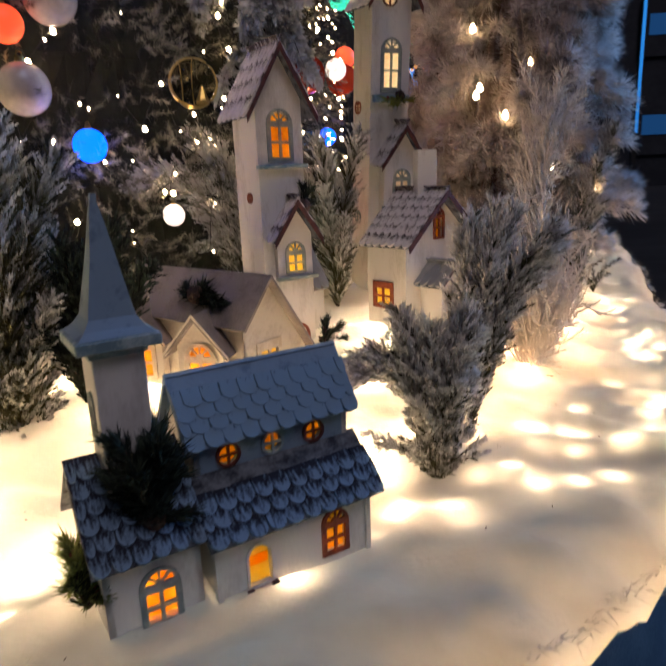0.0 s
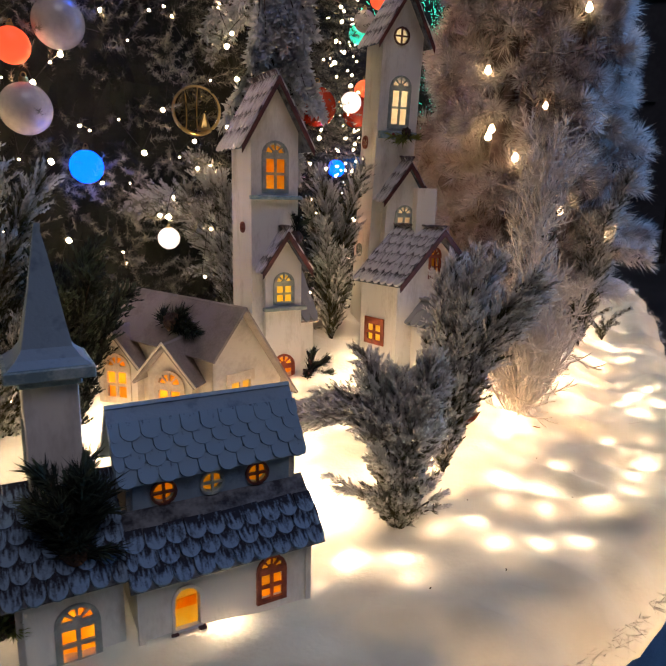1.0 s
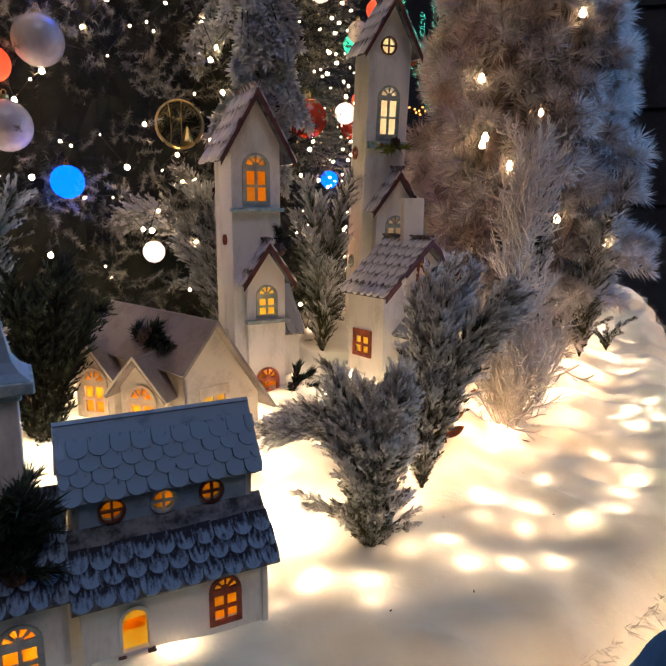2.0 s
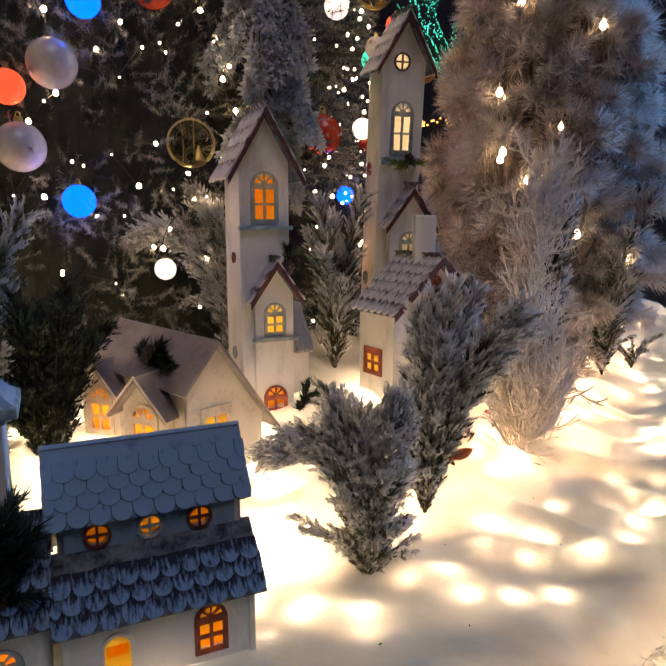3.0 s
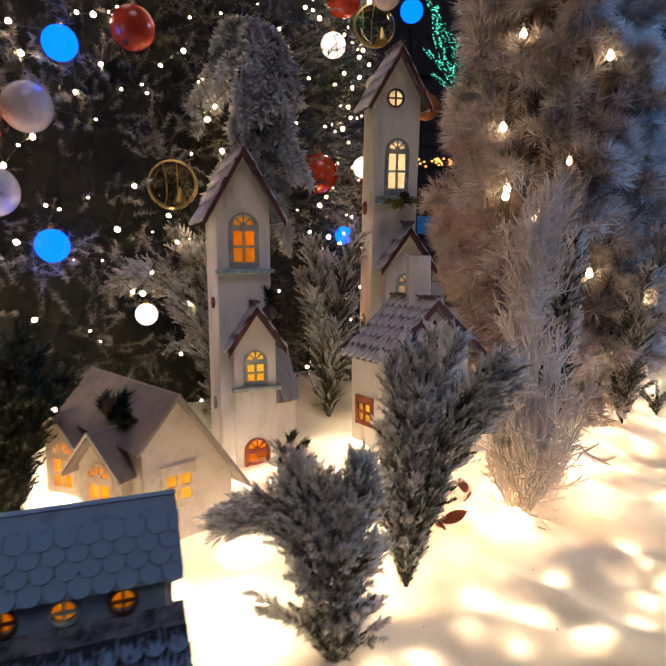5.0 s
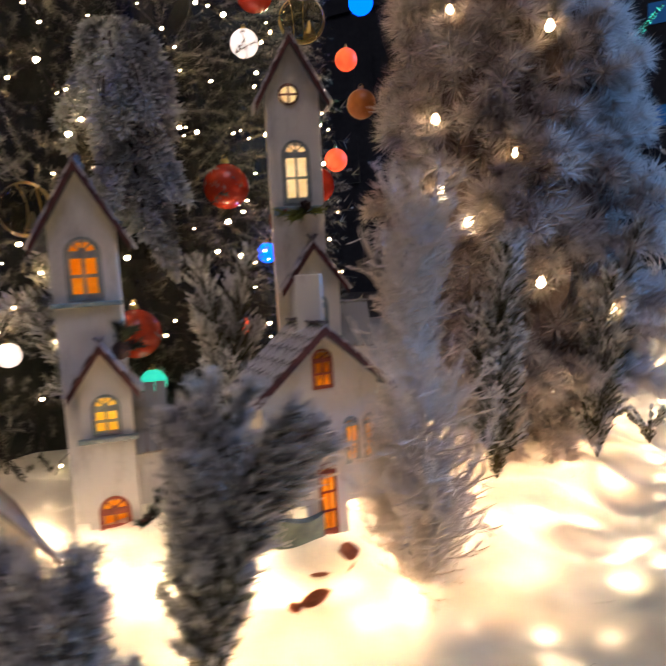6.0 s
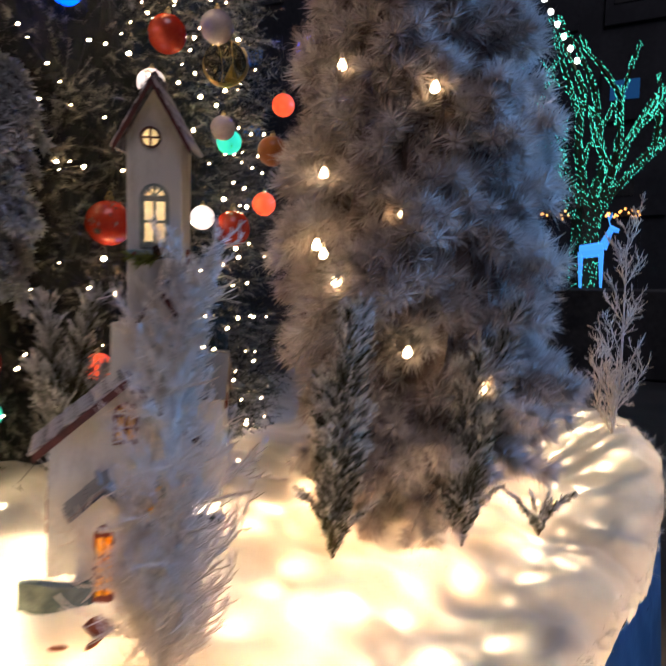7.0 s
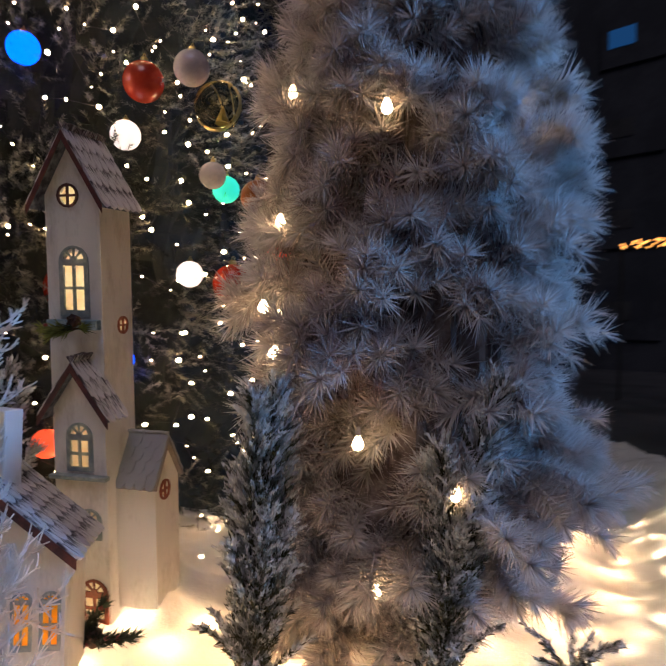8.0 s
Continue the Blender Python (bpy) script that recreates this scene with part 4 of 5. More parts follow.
def white_twig_tree(base, height, width, seed, label, n=46):
    """A bare branching shrub painted white."""
    r = np.random.default_rng(seed)
    th = thing("white_twig_tree", Matrix.Translation(base), label, "twig tree", "white twig trees")
    tubes("trunk", [[(np.array([0.022 * s + 0.006 * math.sin(5 * s), 0.01 * s, height * s]), 0.005 * (1 - s) + 0.0009) for s in np.linspace(0, 1, 9)]], TWIG_WHITE, th, sides=6)

    def shoot(stems, p, d, ln, rad, level):
        pts, q = [(p.copy(), rad)], p.copy()
        side = r.normal(0, 0.25, 3)
        for i in range(4):
            d = d + side * 0.18 + np.array([0, 0, 0.10])
            d /= np.linalg.norm(d)
            q = q + d * ln / 4
            pts.append((q.copy(), rad * (1 - 0.17 * (i + 1)) + 0.0007))
            if level < 3:
                for _ in range((4, 2, 2)[level]):
                    nd = d + r.normal(0, 0.5, 3)
                    shoot(stems, q, nd / np.linalg.norm(nd), ln * r.uniform(0.28, 0.5), rad * 0.55, level + 1)
        stems.append(pts)

    for i in range(n):
        s = r.uniform(0.0, 0.95)
        a = r.uniform(0, 2 * math.pi)
        p = np.array([0.022 * s, 0.01 * s, height * s])
        d = np.array([math.cos(a) * 0.6, math.sin(a) * 0.6, r.uniform(0.6, 1.2)])
        if i % 3 == 0:
            s = r.uniform(0.0, 0.2)
            p = np.array([0.022 * s, 0.01 * s, height * s])
            d[2] = r.uniform(0.75, 1.5)
        stems = []
        shoot(stems, p, d / np.linalg.norm(d), width * r.uniform(0.5, 1.0) * (1.0 - 0.55 * s), 0.0016, 1)
        tubes("branch", stems, TWIG_WHITE, th, sides=3)
    return th


white_twig_tree((0.366, 1.305, 0.0), 0.53, 0.165, 61, "white painted twig tree with fine bare branches in the snow", 115)
white_twig_tree((0.8, 2.72, ground(0.8, 2.72) - 0.01), 0.64, 0.17, 62, "white painted twig shrub at the back edge of the snow", 30)


def leaf_mesh():
    bm = bmesh.new()
    rows = []
    for i in range(7):
        u = i / 6
        w = 0.3 * math.sin(math.pi * u) ** 0.8 + 0.01
        rows.append([bm.verts.new((u - 0.5, s * w, 0.16 * abs(s) * w + 0.25 * (u - 0.4) ** 2)) for s in (-1, 0, 1)])
    for p, q in zip(rows, rows[1:]):
        for i in range(2):
            bm.faces.new((p[i], p[i + 1], q[i + 1], q[i]))
    bmesh.ops.solidify(bm, geom=list(bm.faces), thickness=0.012)
    me = bpy.data.meshes.new("dry_leaf")
    bm.to_mesh(me)
    bm.free()
    me.materials.append(DRY_LEAF)
    return me


LEAF = leaf_mesh()
for x, y, size, rot in ((0.266, 1.303, 0.042, (60, 20, 70)), (0.28, 1.285, 0.035, (-50, 30, 110)), (0.267, 1.19, 0.046, (15, -20, 20)), (0.245, 1.172, 0.025, (40, 10, 80)), (0.25, 1.165, 0.028, (10, 60, 60)), (0.397, 1.264, 0.018, (30, 10, 140)), (0.24, 1.262, 0.03, (5, 10, 190)), (0.31, 1.42, 0.03, (10, 0, 30))):
    o = new("dry_leaf", LEAF)
    o.matrix_world = Matrix.Translation((x, y, ground(x, y) + size * 0.28)) @ pose(0, 0, 0, *rot) @ Matrix.Diagonal((size, size, size, 1))
    tagged(o, "dry red-brown fallen leaf on the snow cloth", "leaf", "fallen leaves")


def debris():
    r = np.random.default_rng(71)
    n = 70
    a, q = r.uniform(-1.4, 0.1, n), np.sqrt(r.uniform(1.6 ** 2, 2.06 ** 2, n))
    P = np.stack([CENTRE.x + q * np.cos(a), CENTRE.y + q * np.sin(a), np.zeros(n)], 1)
    P[:, 2] = [ground(x, y) + 0.0015 for x, y in P[:, :2]]
    D = np.stack([r.normal(size=n), r.normal(size=n), np.abs(r.normal(0, 0.25, n))], 1)
    long = r.random(n) < 0.3
    ob = blades("needle_litter", P, D, np.where(long, r.uniform(0.02, 0.05, n), r.uniform(0.002, 0.006, n)), np.where(long, 0.0008, 0.0024), r.uniform(0, 0.2, n), BARK, None, "dry needles and crumbs scattered on the snow cloth", quad=True, kind="stuff")
    tagged(ob, category="litter")


debris()


# ---- the large frosted fir in the middle ----
FIR_AT = Vector((-1.0, 1.9, 0.06))


def fir_radius(z):
    return 0.945 - 0.06 * (z - 0.6)


def cone_shell(bm, radius, z0, z1, seed, rough, rings=40, turn=150):
    prev = None
    for i in range(rings + 1):
        z = z0 + (z1 - z0) * i / rings
        ring = []
        for j in range(turn):
            a = 2 * math.pi * j / turn
            q = radius(z) + rough * noise.noise(Vector((math.cos(a) * 6, math.sin(a) * 6, z * 6 + seed)))
            ring.append(bm.verts.new((q * math.cos(a), q * math.sin(a), z)))
        if prev:
            for j in range(turn):
                bm.faces.new((prev[j], prev[(j + 1) % turn], ring[(j + 1) % turn], ring[j]))
        prev = ring


def needle_sprays(n, per, angle, zs, radius, depth, length, needle, width, rise, rg, spread=0.9, burst=False):
    """Needles along n short twigs that point out of a cone."""
    a = rg.uniform(*angle, n)
    z = rg.uniform(*zs, n)
    r = radius(z) + rg.uniform(*depth, n)
    out = np.stack([np.cos(a), np.sin(a), rg.uniform(*rise, n)], 1) + rg.normal(0, 0.35, (n, 3))
    out /= np.linalg.norm(out, axis=1, keepdims=True)
    base = np.stack([r * np.cos(a), r * np.sin(a), z], 1)
    ln = rg.uniform(*length, n)
    u = rg.uniform(0.0, 1.0, (n, per))
    P = base[:, None] + out[:, None] * (ln[:, None] * u)[..., None]
    side = rg.normal(size=(n, per, 3))
    side -= out[:, None] * (side * out[:, None]).sum(-1, keepdims=True)
    side /= np.linalg.norm(side, axis=-1, keepdims=True)
    lean = rg.uniform(0.2, 1.0, (n, per, 1)) if burst else rg.uniform(0.5, 0.9, (n, per, 1))
    D = out[:, None] * lean + side * spread
    L = rg.uniform(*needle, (n, per)) * (1.1 - 0.35 * u)
    clump = rg.normal(0, 0.16, (n, 1))
    F = np.clip(0.12 + 0.55 * u + clump + rg.normal(0, 0.1, (n, per)), 0, 1)
    return P.reshape(-1, 3), D.reshape(-1, 3), L.reshape(-1), rg.uniform(*width, n * per), F.reshape(-1)


def big_fir():
    th = thing("christmas_tree", Matrix.Translation(FIR_AT), "huge dark green frosted fir hung with baubles and lights", "christmas tree")
    rg = np.random.default_rng(81)
    # closed shell added behind the needles, stands in for the shaded depth
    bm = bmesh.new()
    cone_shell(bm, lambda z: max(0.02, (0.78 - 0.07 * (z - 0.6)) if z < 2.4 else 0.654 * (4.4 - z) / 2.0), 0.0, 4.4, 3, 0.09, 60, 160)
    part("backing_shell", bm, SHADE_GREEN, th, "near-black backing shell, inner shade painted in")
    sets = []
    # boughs: each a cluster of twigs with its own share of frost
    for i in range(520):
        a, z = rg.uniform(-1.8, 0.75), rg.uniform(0.0, 1.7)
        wide, tall = rg.uniform(0.06, 0.11), rg.uniform(0.05, 0.09)
        P, D, L, W, F = needle_sprays(12, 84, (a - wide, a + wide), (z - tall, z + tall), fir_radius, (-0.13, -0.02) if rg.random() < 0.6 else (-0.2, -0.09), (0.05, 0.11), (0.008, 0.016), (0.001, 0.0018), (-0.45, 0.35), rg)
        sets.append((P, D, L, W, np.clip(F + rg.normal(-0.16, 0.3), 0, 1)))
    sets.append(needle_sprays(1500, 26, (0.75, 4.48), (0.0, 2.4), fir_radius, (-0.14, -0.02), (0.12, 0.25), (0.03, 0.06), (0.004, 0.007), (-0.3, 0.5), rg))
    sets.append(needle_sprays(700, 26, (-1.8, 0.75), (1.7, 2.4), fir_radius, (-0.14, -0.02), (0.12, 0.25), (0.03, 0.06), (0.004, 0.007), (-0.3, 0.5), rg))
    blades("crown", *(np.concatenate(q) for q in zip(*sets)), FIR, th, "frosted fir needles")
    bm = bmesh.new()
    bmesh.ops.create_cone(bm, cap_ends=True, segments=16, radius1=0.1, radius2=0.03, depth=4.3, matrix=Matrix.Translation((0, 0, 2.1)))
    part("trunk", bm, BARK, th)
    return th


big_fir()


def white_fir():
    th = thing("white_tree", pose(0.411, 2.047, 0.04), "fluffy white artificial fir with long needles and clear bulbs", "christmas tree")
    rg = np.random.default_rng(82)
    # shell added to close the gaps, coloured as shaded inner needles
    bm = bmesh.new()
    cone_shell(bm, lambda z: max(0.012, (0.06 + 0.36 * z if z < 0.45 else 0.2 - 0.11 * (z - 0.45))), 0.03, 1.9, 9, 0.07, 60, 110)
    part("backing_shell", bm, SHADE_WHITE, th, "backing shell of the white fir, inner shade painted in")
    P, D, L, F, stems = [], [], [], [], []

    def brush(p, d, ln, n, long):
        """A twig set all round with long needles, ending in a burst."""
        u = np.concatenate([rg.uniform(0.15, 1.0, n), np.full(n // 3, 1.0)])
        side = rg.normal(size=(len(u), 3))
        side -= np.outer(side @ d, d)
        side /= np.linalg.norm(side, axis=1, keepdims=True)
        P.append(p + np.outer(u * ln, d) + np.outer(u * u, [0, 0, -0.02]))
        D.append(d * np.where(u < 1, rg.uniform(0.35, 0.8, len(u)), rg.uniform(0.5, 1.6, len(u)))[:, None] + side * 0.8)
        L.append(rg.uniform(0.6, 1.1, len(u)) * long)
        F.append(np.clip(rg.normal(0.4, 0.22) + 0.35 * u + rg.normal(0, 0.1, len(u)), 0, 1))
        stems.append([(p, 0.0022), (p + d * ln * 0.9, 0.0008)])

    for i in range(330):
        z = 1.75 * (i + rg.uniform()) / 330
        a = i * 2.399963 + rg.normal(0, 0.2)
        reach = (0.15 + 0.42 * z if z < 0.46 else 0.343 - 0.15 * (z - 0.46)) * rg.uniform(0.72, 1.06) - 0.03
        d = np.array([math.cos(a), math.sin(a), rg.uniform(-0.15, 0.3)])
        d /= np.linalg.norm(d)
        p = np.array([0, 0, z])
        near = math.sin(a) < 0.45
        brush(p + d * reach * 0.35, d, reach * 0.62, 230 if near else 60, 0.052)
        for k in range(8 if near else 2):
            s = rg.uniform(0.45, 0.9)
            nd = d + rg.normal(0, 0.5, 3)
            nd /= np.linalg.norm(nd)
            brush(p + d * reach * s, nd, reach * (1 - s) * 0.8 + 0.03, 110 if near else 40, 0.048)
    # long low fronds that hang over the snow
    for i in range(34):
        a = rg.uniform(-2.7, 1.0)
        wide = a > -0.55
        z = rg.uniform(0.2, 0.4) if wide else rg.uniform(0.12, 0.3)
        reach = rg.uniform(0.3, 0.42) if wide else rg.uniform(0.22, 0.32)
        d = np.array([math.cos(a), math.sin(a), rg.uniform(-0.25, 0.02) if wide else rg.uniform(-0.5, -0.15)])
        d /= np.linalg.norm(d)
        brush(np.array([0, 0, z]) + d * 0.06, d, reach - 0.1, 420, 0.046)
        for k in range(3):
            nd = d + rg.normal(0, 0.22, 3)
            nd /= np.linalg.norm(nd)
            brush(np.array([0, 0, z]) + d * reach * rg.uniform(0.35, 0.7), nd, reach * 0.3, 220, 0.042)
    L = np.concatenate(L)
    blades("crown", np.concatenate(P), np.concatenate(D), L, np.random.default_rng(5).uniform(0.002, 0.0038, len(L)), np.concatenate(F), TINSEL, th, "long white needles")
    tagged(tubes("twig", stems, TWIG_WHITE, th, sides=3), kind="stuff")
    bm = bmesh.new()
    bmesh.ops.create_cone(bm, cap_ends=True, segments=10, radius1=0.03, radius2=0.01, depth=1.8, matrix=Matrix.Translation((0, 0, 0.87)))
    part("trunk", bm, BARK, th)


white_fir()


def flocked_bough():
    th = thing("flocked_branch", Matrix.Translation((-0.175, 1.43, 0.47)), "snow-laden drooping fir branch hanging on the big tree", "fir branch")
    rg = np.random.default_rng(83)
    P, D, L, F = [], [], [], []
    stem = [(np.array(q), r) for q, r in (((-0.03, 0.05, 0.40), 0.006), ((-0.01, 0.01, 0.435), 0.006), ((0.0, 0.0, 0.36), 0.005), ((0.02, 0.0, 0.2), 0.004), ((0.04, 0.0, 0.06), 0.002))]
    stems = [stem]
    for i in range(64):
        k = rg.uniform(0.6, 3.999)
        j, s = int(k), k - int(k)
        p = stem[j][0] * (1 - s) + stem[j + 1][0] * s
        a = rg.uniform(0, 2 * math.pi)
        ln = rg.uniform(0.07, 0.15) * (0.6 if j > 2 else 1.1)
        end = p + np.array([math.cos(a) * ln * 0.75, math.sin(a) * ln * 0.5, -ln * rg.uniform(0.35, 1.1)])
        mid = (p + end) / 2 + np.array([math.cos(a) * 0.012, math.sin(a) * 0.012, 0.03])
        stems.append([(p, 0.002), (mid, 0.0018), (end, 0.001)])
        n = 620
        u = rg.uniform(0, 1, n)[:, None]
        q = (1 - u) ** 2 * p + 2 * u * (1 - u) * mid + u * u * end
        t = 2 * (1 - u) * (mid - p) + 2 * u * (end - mid)
        P.append(q)
        D.append(t / np.linalg.norm(t, axis=1, keepdims=True) * 0.7 + rg.normal(0, 0.6, (n, 3)))
        L.append(rg.uniform(0.012, 0.024, n))
        F.append(np.clip(rg.normal(0.75, 0.2) + rg.normal(0, 0.15, n), 0, 1))
    L = np.concatenate(L)
    blades("foliage", np.concatenate(P), np.concatenate(D), L, L * 0.4, np.concatenate(F), FLOCKED, th, "flocked needles", quad=True)
    tubes("stem", stems, BARK, th)


flocked_bough()


# ---- baubles and lights on the trees ----
def lit_glass(name, color, strength):
    """Tinted glass that glows all over and lets the light of the lamp inside out."""
    m, nt, n, l, p = material(name)
    em, clear, ms = n.new("ShaderNodeEmission"), n.new("ShaderNodeBsdfTransparent"), n.new("ShaderNodeMixShader")
    em.inputs[0].default_value, em.inputs[1].default_value = (*color, 1), strength
    ms.inputs[0].default_value = 0.4
    l.new(em.outputs[0], ms.inputs[1])
    l.new(clear.outputs[0], ms.inputs[2])
    l.new(ms.outputs[0], n["Material Output"].inputs[0])
    return m


GLOBE = {
    "blue": lit_glass("blue_globe_light", (0.0, 0.07, 1.0), 6.0), "cyan": glowing("teal_globe_light", (0.03, 0.72, 0.5), 0.95), "orange": glowing("orange_globe_light", (1.0, 0.09, 0.03), 1.1),
    "white": glowing("white_globe_light", (1.0, 0.86, 0.8), 1.1),
    "red": mottled("red_glass_bauble", (0.35, 0.02, 0.01), (0.5, 0.05, 0.02), 12, 0.18, 0.02), "pearl": mottled("pearl_bauble", (0.42, 0.38, 0.4), (0.6, 0.55, 0.55), 14, 0.22, 0.02),
    "amber": mottled("amber_bauble", (0.3, 0.09, 0.02), (0.42, 0.14, 0.03), 14, 0.3, 0.02),
}
WORDS = {"blue": "glowing blue globe light among the branches", "cyan": "glowing teal globe light among the branches", "orange": "glowing orange-red globe light among the branches", "white": "glowing warm white globe light among the branches",
         "red": "shiny red glass bauble on the big tree", "pearl": "pearly grey-pink bauble on the big tree", "amber": "dull amber bauble on the big tree"}
BRASS = mottled("gold_cap", (0.5, 0.36, 0.14), (0.7, 0.52, 0.24), 60, 0.3, 0.1, metallic=1.0)


def glass_material():
    m, nt, n, l, p = material("clear_gold_glass")
    p.inputs["Base Color"].default_value = (0.9, 0.78, 0.5, 1)
    p.inputs["Roughness"].default_value = 0.03
    p.inputs["Transmission Weight"].default_value = 1.0
    p.inputs["IOR"].default_value = 1.12
    return m


GLASS = glass_material()


def bauble(kind, x, y, z, r):
    light = kind in ("blue", "cyan", "orange", "white")
    th = thing("globe_light" if light else "bauble", Matrix.Translation((x, y, z)), WORDS[kind], "globe light" if light else "bauble", "globe lights" if light else "baubles")
    bm = bmesh.new()
    bmesh.ops.create_icosphere(bm, subdivisions=4, radius=r)
    part("globe", bm, GLOBE[kind], th, smooth=True)
    if kind == "blue":
        lamp("globe_lamp", "POINT", Matrix.Translation((x, y, z)), 0.35, (0.0, 0.12, 1.0), radius=r * 0.6)
    bm = bmesh.new()
    bmesh.ops.create_cone(bm, cap_ends=True, segments=12, radius1=r * 0.2, radius2=r * 0.17, depth=r * 0.22, matrix=Matrix.Translation((0, 0, r * 1.06)))
    part("cap", bm, BRASS, th)
    loop = [((r * 0.12 * math.cos(q), 0, r * 1.25 + r * 0.12 * math.sin(q)), r * 0.025) for q in np.linspace(0, 2 * math.pi, 11)]
    tubes("hook", [loop], BRASS, th)


for row in (
    ("orange", -0.503, 1.093, 0.658, 0.029), ("pearl", -0.444, 1.135, 0.701, 0.042), ("pearl", -0.487, 1.094, 0.56, 0.042), ("blue", -0.405, 1.13, 0.47, 0.028),
    ("red", -0.110, 1.659, 0.639, 0.047), ("white", -0.063, 1.897, 0.682, 0.028), ("blue", -0.076, 1.754, 0.500, 0.022), ("white", -0.325, 1.275, 0.342, 0.021),
    ("blue", -0.4, 1.17, 0.809, 0.029), ("red", -0.318, 1.261, 0.854, 0.039), ("white", -0.348, 1.25, 0.968, 0.027), ("white", -0.103, 1.763, 0.954, 0.03), ("blue", -0.009, 2.278, 1.202, 0.035), ("blue", -0.152, 1.58, 1.08, 0.03),
    ("red", -0.085, 1.79, 1.066, 0.042), ("pearl", -0.036, 1.931, 0.896, 0.029), ("cyan", -0.056, 1.983, 0.878, 0.03), ("red", -0.059, 2.01, 0.67, 0.045)):
    bauble(*row)
for row in (("orange", -0.08, 1.61, 0.35, 0.027), ("red", -0.165, 1.41, 0.361, 0.045), ("cyan", -0.15, 1.427, 0.27, 0.024), ("orange", -0.023, 2.174, 1.019, 0.03), ("amber", 0.094, 1.947, 0.835, 0.034), ("pearl", 0.01, 1.84, 1.085, 0.036), ("orange", -0.06, 2.15, 0.753, 0.031)):
    bauble(*row)


def wire_ball(x, y, z, r):
    """A clear bauble with a gold wire ring and bows."""
    th = thing("clear_bauble", Matrix.Translation((x, y, z)), "clear glass bauble with gold bands and a small golden tree", "bauble", "baubles")
    bm = bmesh.new()
    bmesh.ops.create_icosphere(bm, subdivisions=4, radius=r)
    part("globe", bm, GLASS, th, "clear glass globe", smooth=True)
    face = pose(0, 0, 0, 0, 0, 25)
    rings = []
    for tilt, q, w in ((90, 1.005, 0.004), (82, 0.95, 0.0022)):
        m = face @ pose(0, 0, 0, tilt, 0, 0)
        rings.append([(m @ Vector((r * q * math.cos(a), r * q * math.sin(a), 0)), w) for a in np.linspace(0, 2 * math.pi, 41)])
    for k in (-0.45, 0.1):
        m = face @ pose(k * r, 0, 0, 0, 90, 20 * k)
        rr = r * math.sqrt(1 - k * k)
        rings.append([(m @ Vector((rr * math.cos(a), rr * math.sin(a), 0)), 0.0011) for a in np.linspace(0, math.pi, 21)])
    tubes("gold_band", rings, BRASS, th, "glittering gold bands", 6)
    bm = bmesh.new()
    bmesh.ops.create_cone(bm, cap_ends=True, segments=7, radius1=r * 0.32, radius2=r * 0.03, depth=r * 0.7, matrix=face @ Matrix.Translation((r * 0.3, -r * 0.2, -r * 0.45)))
    part("inset", bm, BRASS, th, "small golden tree")


wire_ball(-0.268, 1.291, 0.582, 0.042)
wire_ball(-0.047, 1.950, 1.053, 0.052)

LED = glowing("warm_led", (1.0, 0.69, 0.37), 80)
BULB = glowing("warm_bulb", (1.0, 0.68, 0.37), 18)


def fir_lights():
    th = thing("light_string", Matrix.Translation(FIR_AT), "warm white fairy lights wound round the big tree", "fairy lights")
    r = random.Random(91)
    bm, wire = bmesh.new(), []
    a, z, path = -1.75, 0.1, []
    for turn in range(13):
        a, path = -1.75, []
        z = 0.1 + 0.13 * turn
        while a < 0.34:
            zz = z + r.uniform(-0.075, 0.075)
            q = fir_radius(zz) + r.uniform(-0.05, 0.02)
            at = Vector((q * math.cos(a), q * math.sin(a), zz))
            bmesh.ops.create_icosphere(bm, subdivisions=1, radius=r.choice((0.0018, 0.0024, 0.003, 0.004, 0.0052)), matrix=Matrix.Translation(at))
            path.append((at - Vector((0.012 * math.cos(a), 0.012 * math.sin(a), -0.004)), 0.0009))
            a += r.choice((0.02, 0.03, 0.05, 0.09)) * (0.8 if a > -0.4 else 1.0)
        wire.append(path)
    ob = part("led", bm, LED, th, "many small warm lights")
    tagged(ob, kind="stuff")
    tubes("wire", wire, WIRE, th)


fir_lights()


def clear_bulb(x, y, z):
    th = thing("bulb_light", Matrix.Translation((x, y, z)), "drop-shaped warm white bulb on the white tree", "bulb light", "bulbs on the white tree")
    bm = bmesh.new()
    bmesh.ops.create_uvsphere(bm, u_segments=12, v_segments=8, radius=0.0088)
    for v in bm.verts:
        if v.co.z > 0:
            v.co.x *= 1 - 45 * v.co.z
            v.co.y *= 1 - 45 * v.co.z
            v.co.z *= 1.7
    part("bulb", bm, BULB, th, smooth=True)
    bm = bmesh.new()
    bmesh.ops.create_cone(bm, cap_ends=True, segments=8, radius1=0.0042, radius2=0.0036, depth=0.012, matrix=Matrix.Translation((0, 0, 0.019)))
    part("socket", bm, TWIG_WHITE, th)


for x, y, z in ((0.336, 1.810, 0.945), (0.521, 1.818, 0.883), (0.630, 1.994, 0.914), (0.183, 1.959, 0.857), (0.295, 1.827, 0.746), (0.449, 1.868, 0.667), (0.305, 1.818, 0.586), (0.495, 1.802, 0.404), (0.37, 1.75, 0.53), (0.62, 1.86, 0.345), (0.51, 1.83, 0.19), (0.31, 1.78, 0.6)):
    clear_bulb(x, y, z)


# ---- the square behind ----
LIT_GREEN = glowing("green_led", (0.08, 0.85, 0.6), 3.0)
DEER_BLUE = glowing("blue_led", (0.06, 0.34, 1.0), 1.2)
ORANGE_LED = glowing("orange_led", (1.0, 0.42, 0.1), 3.0)
WINDOW_BLUE = glowing("blue_lit_window", (0.02, 0.14, 0.42), 0.25)
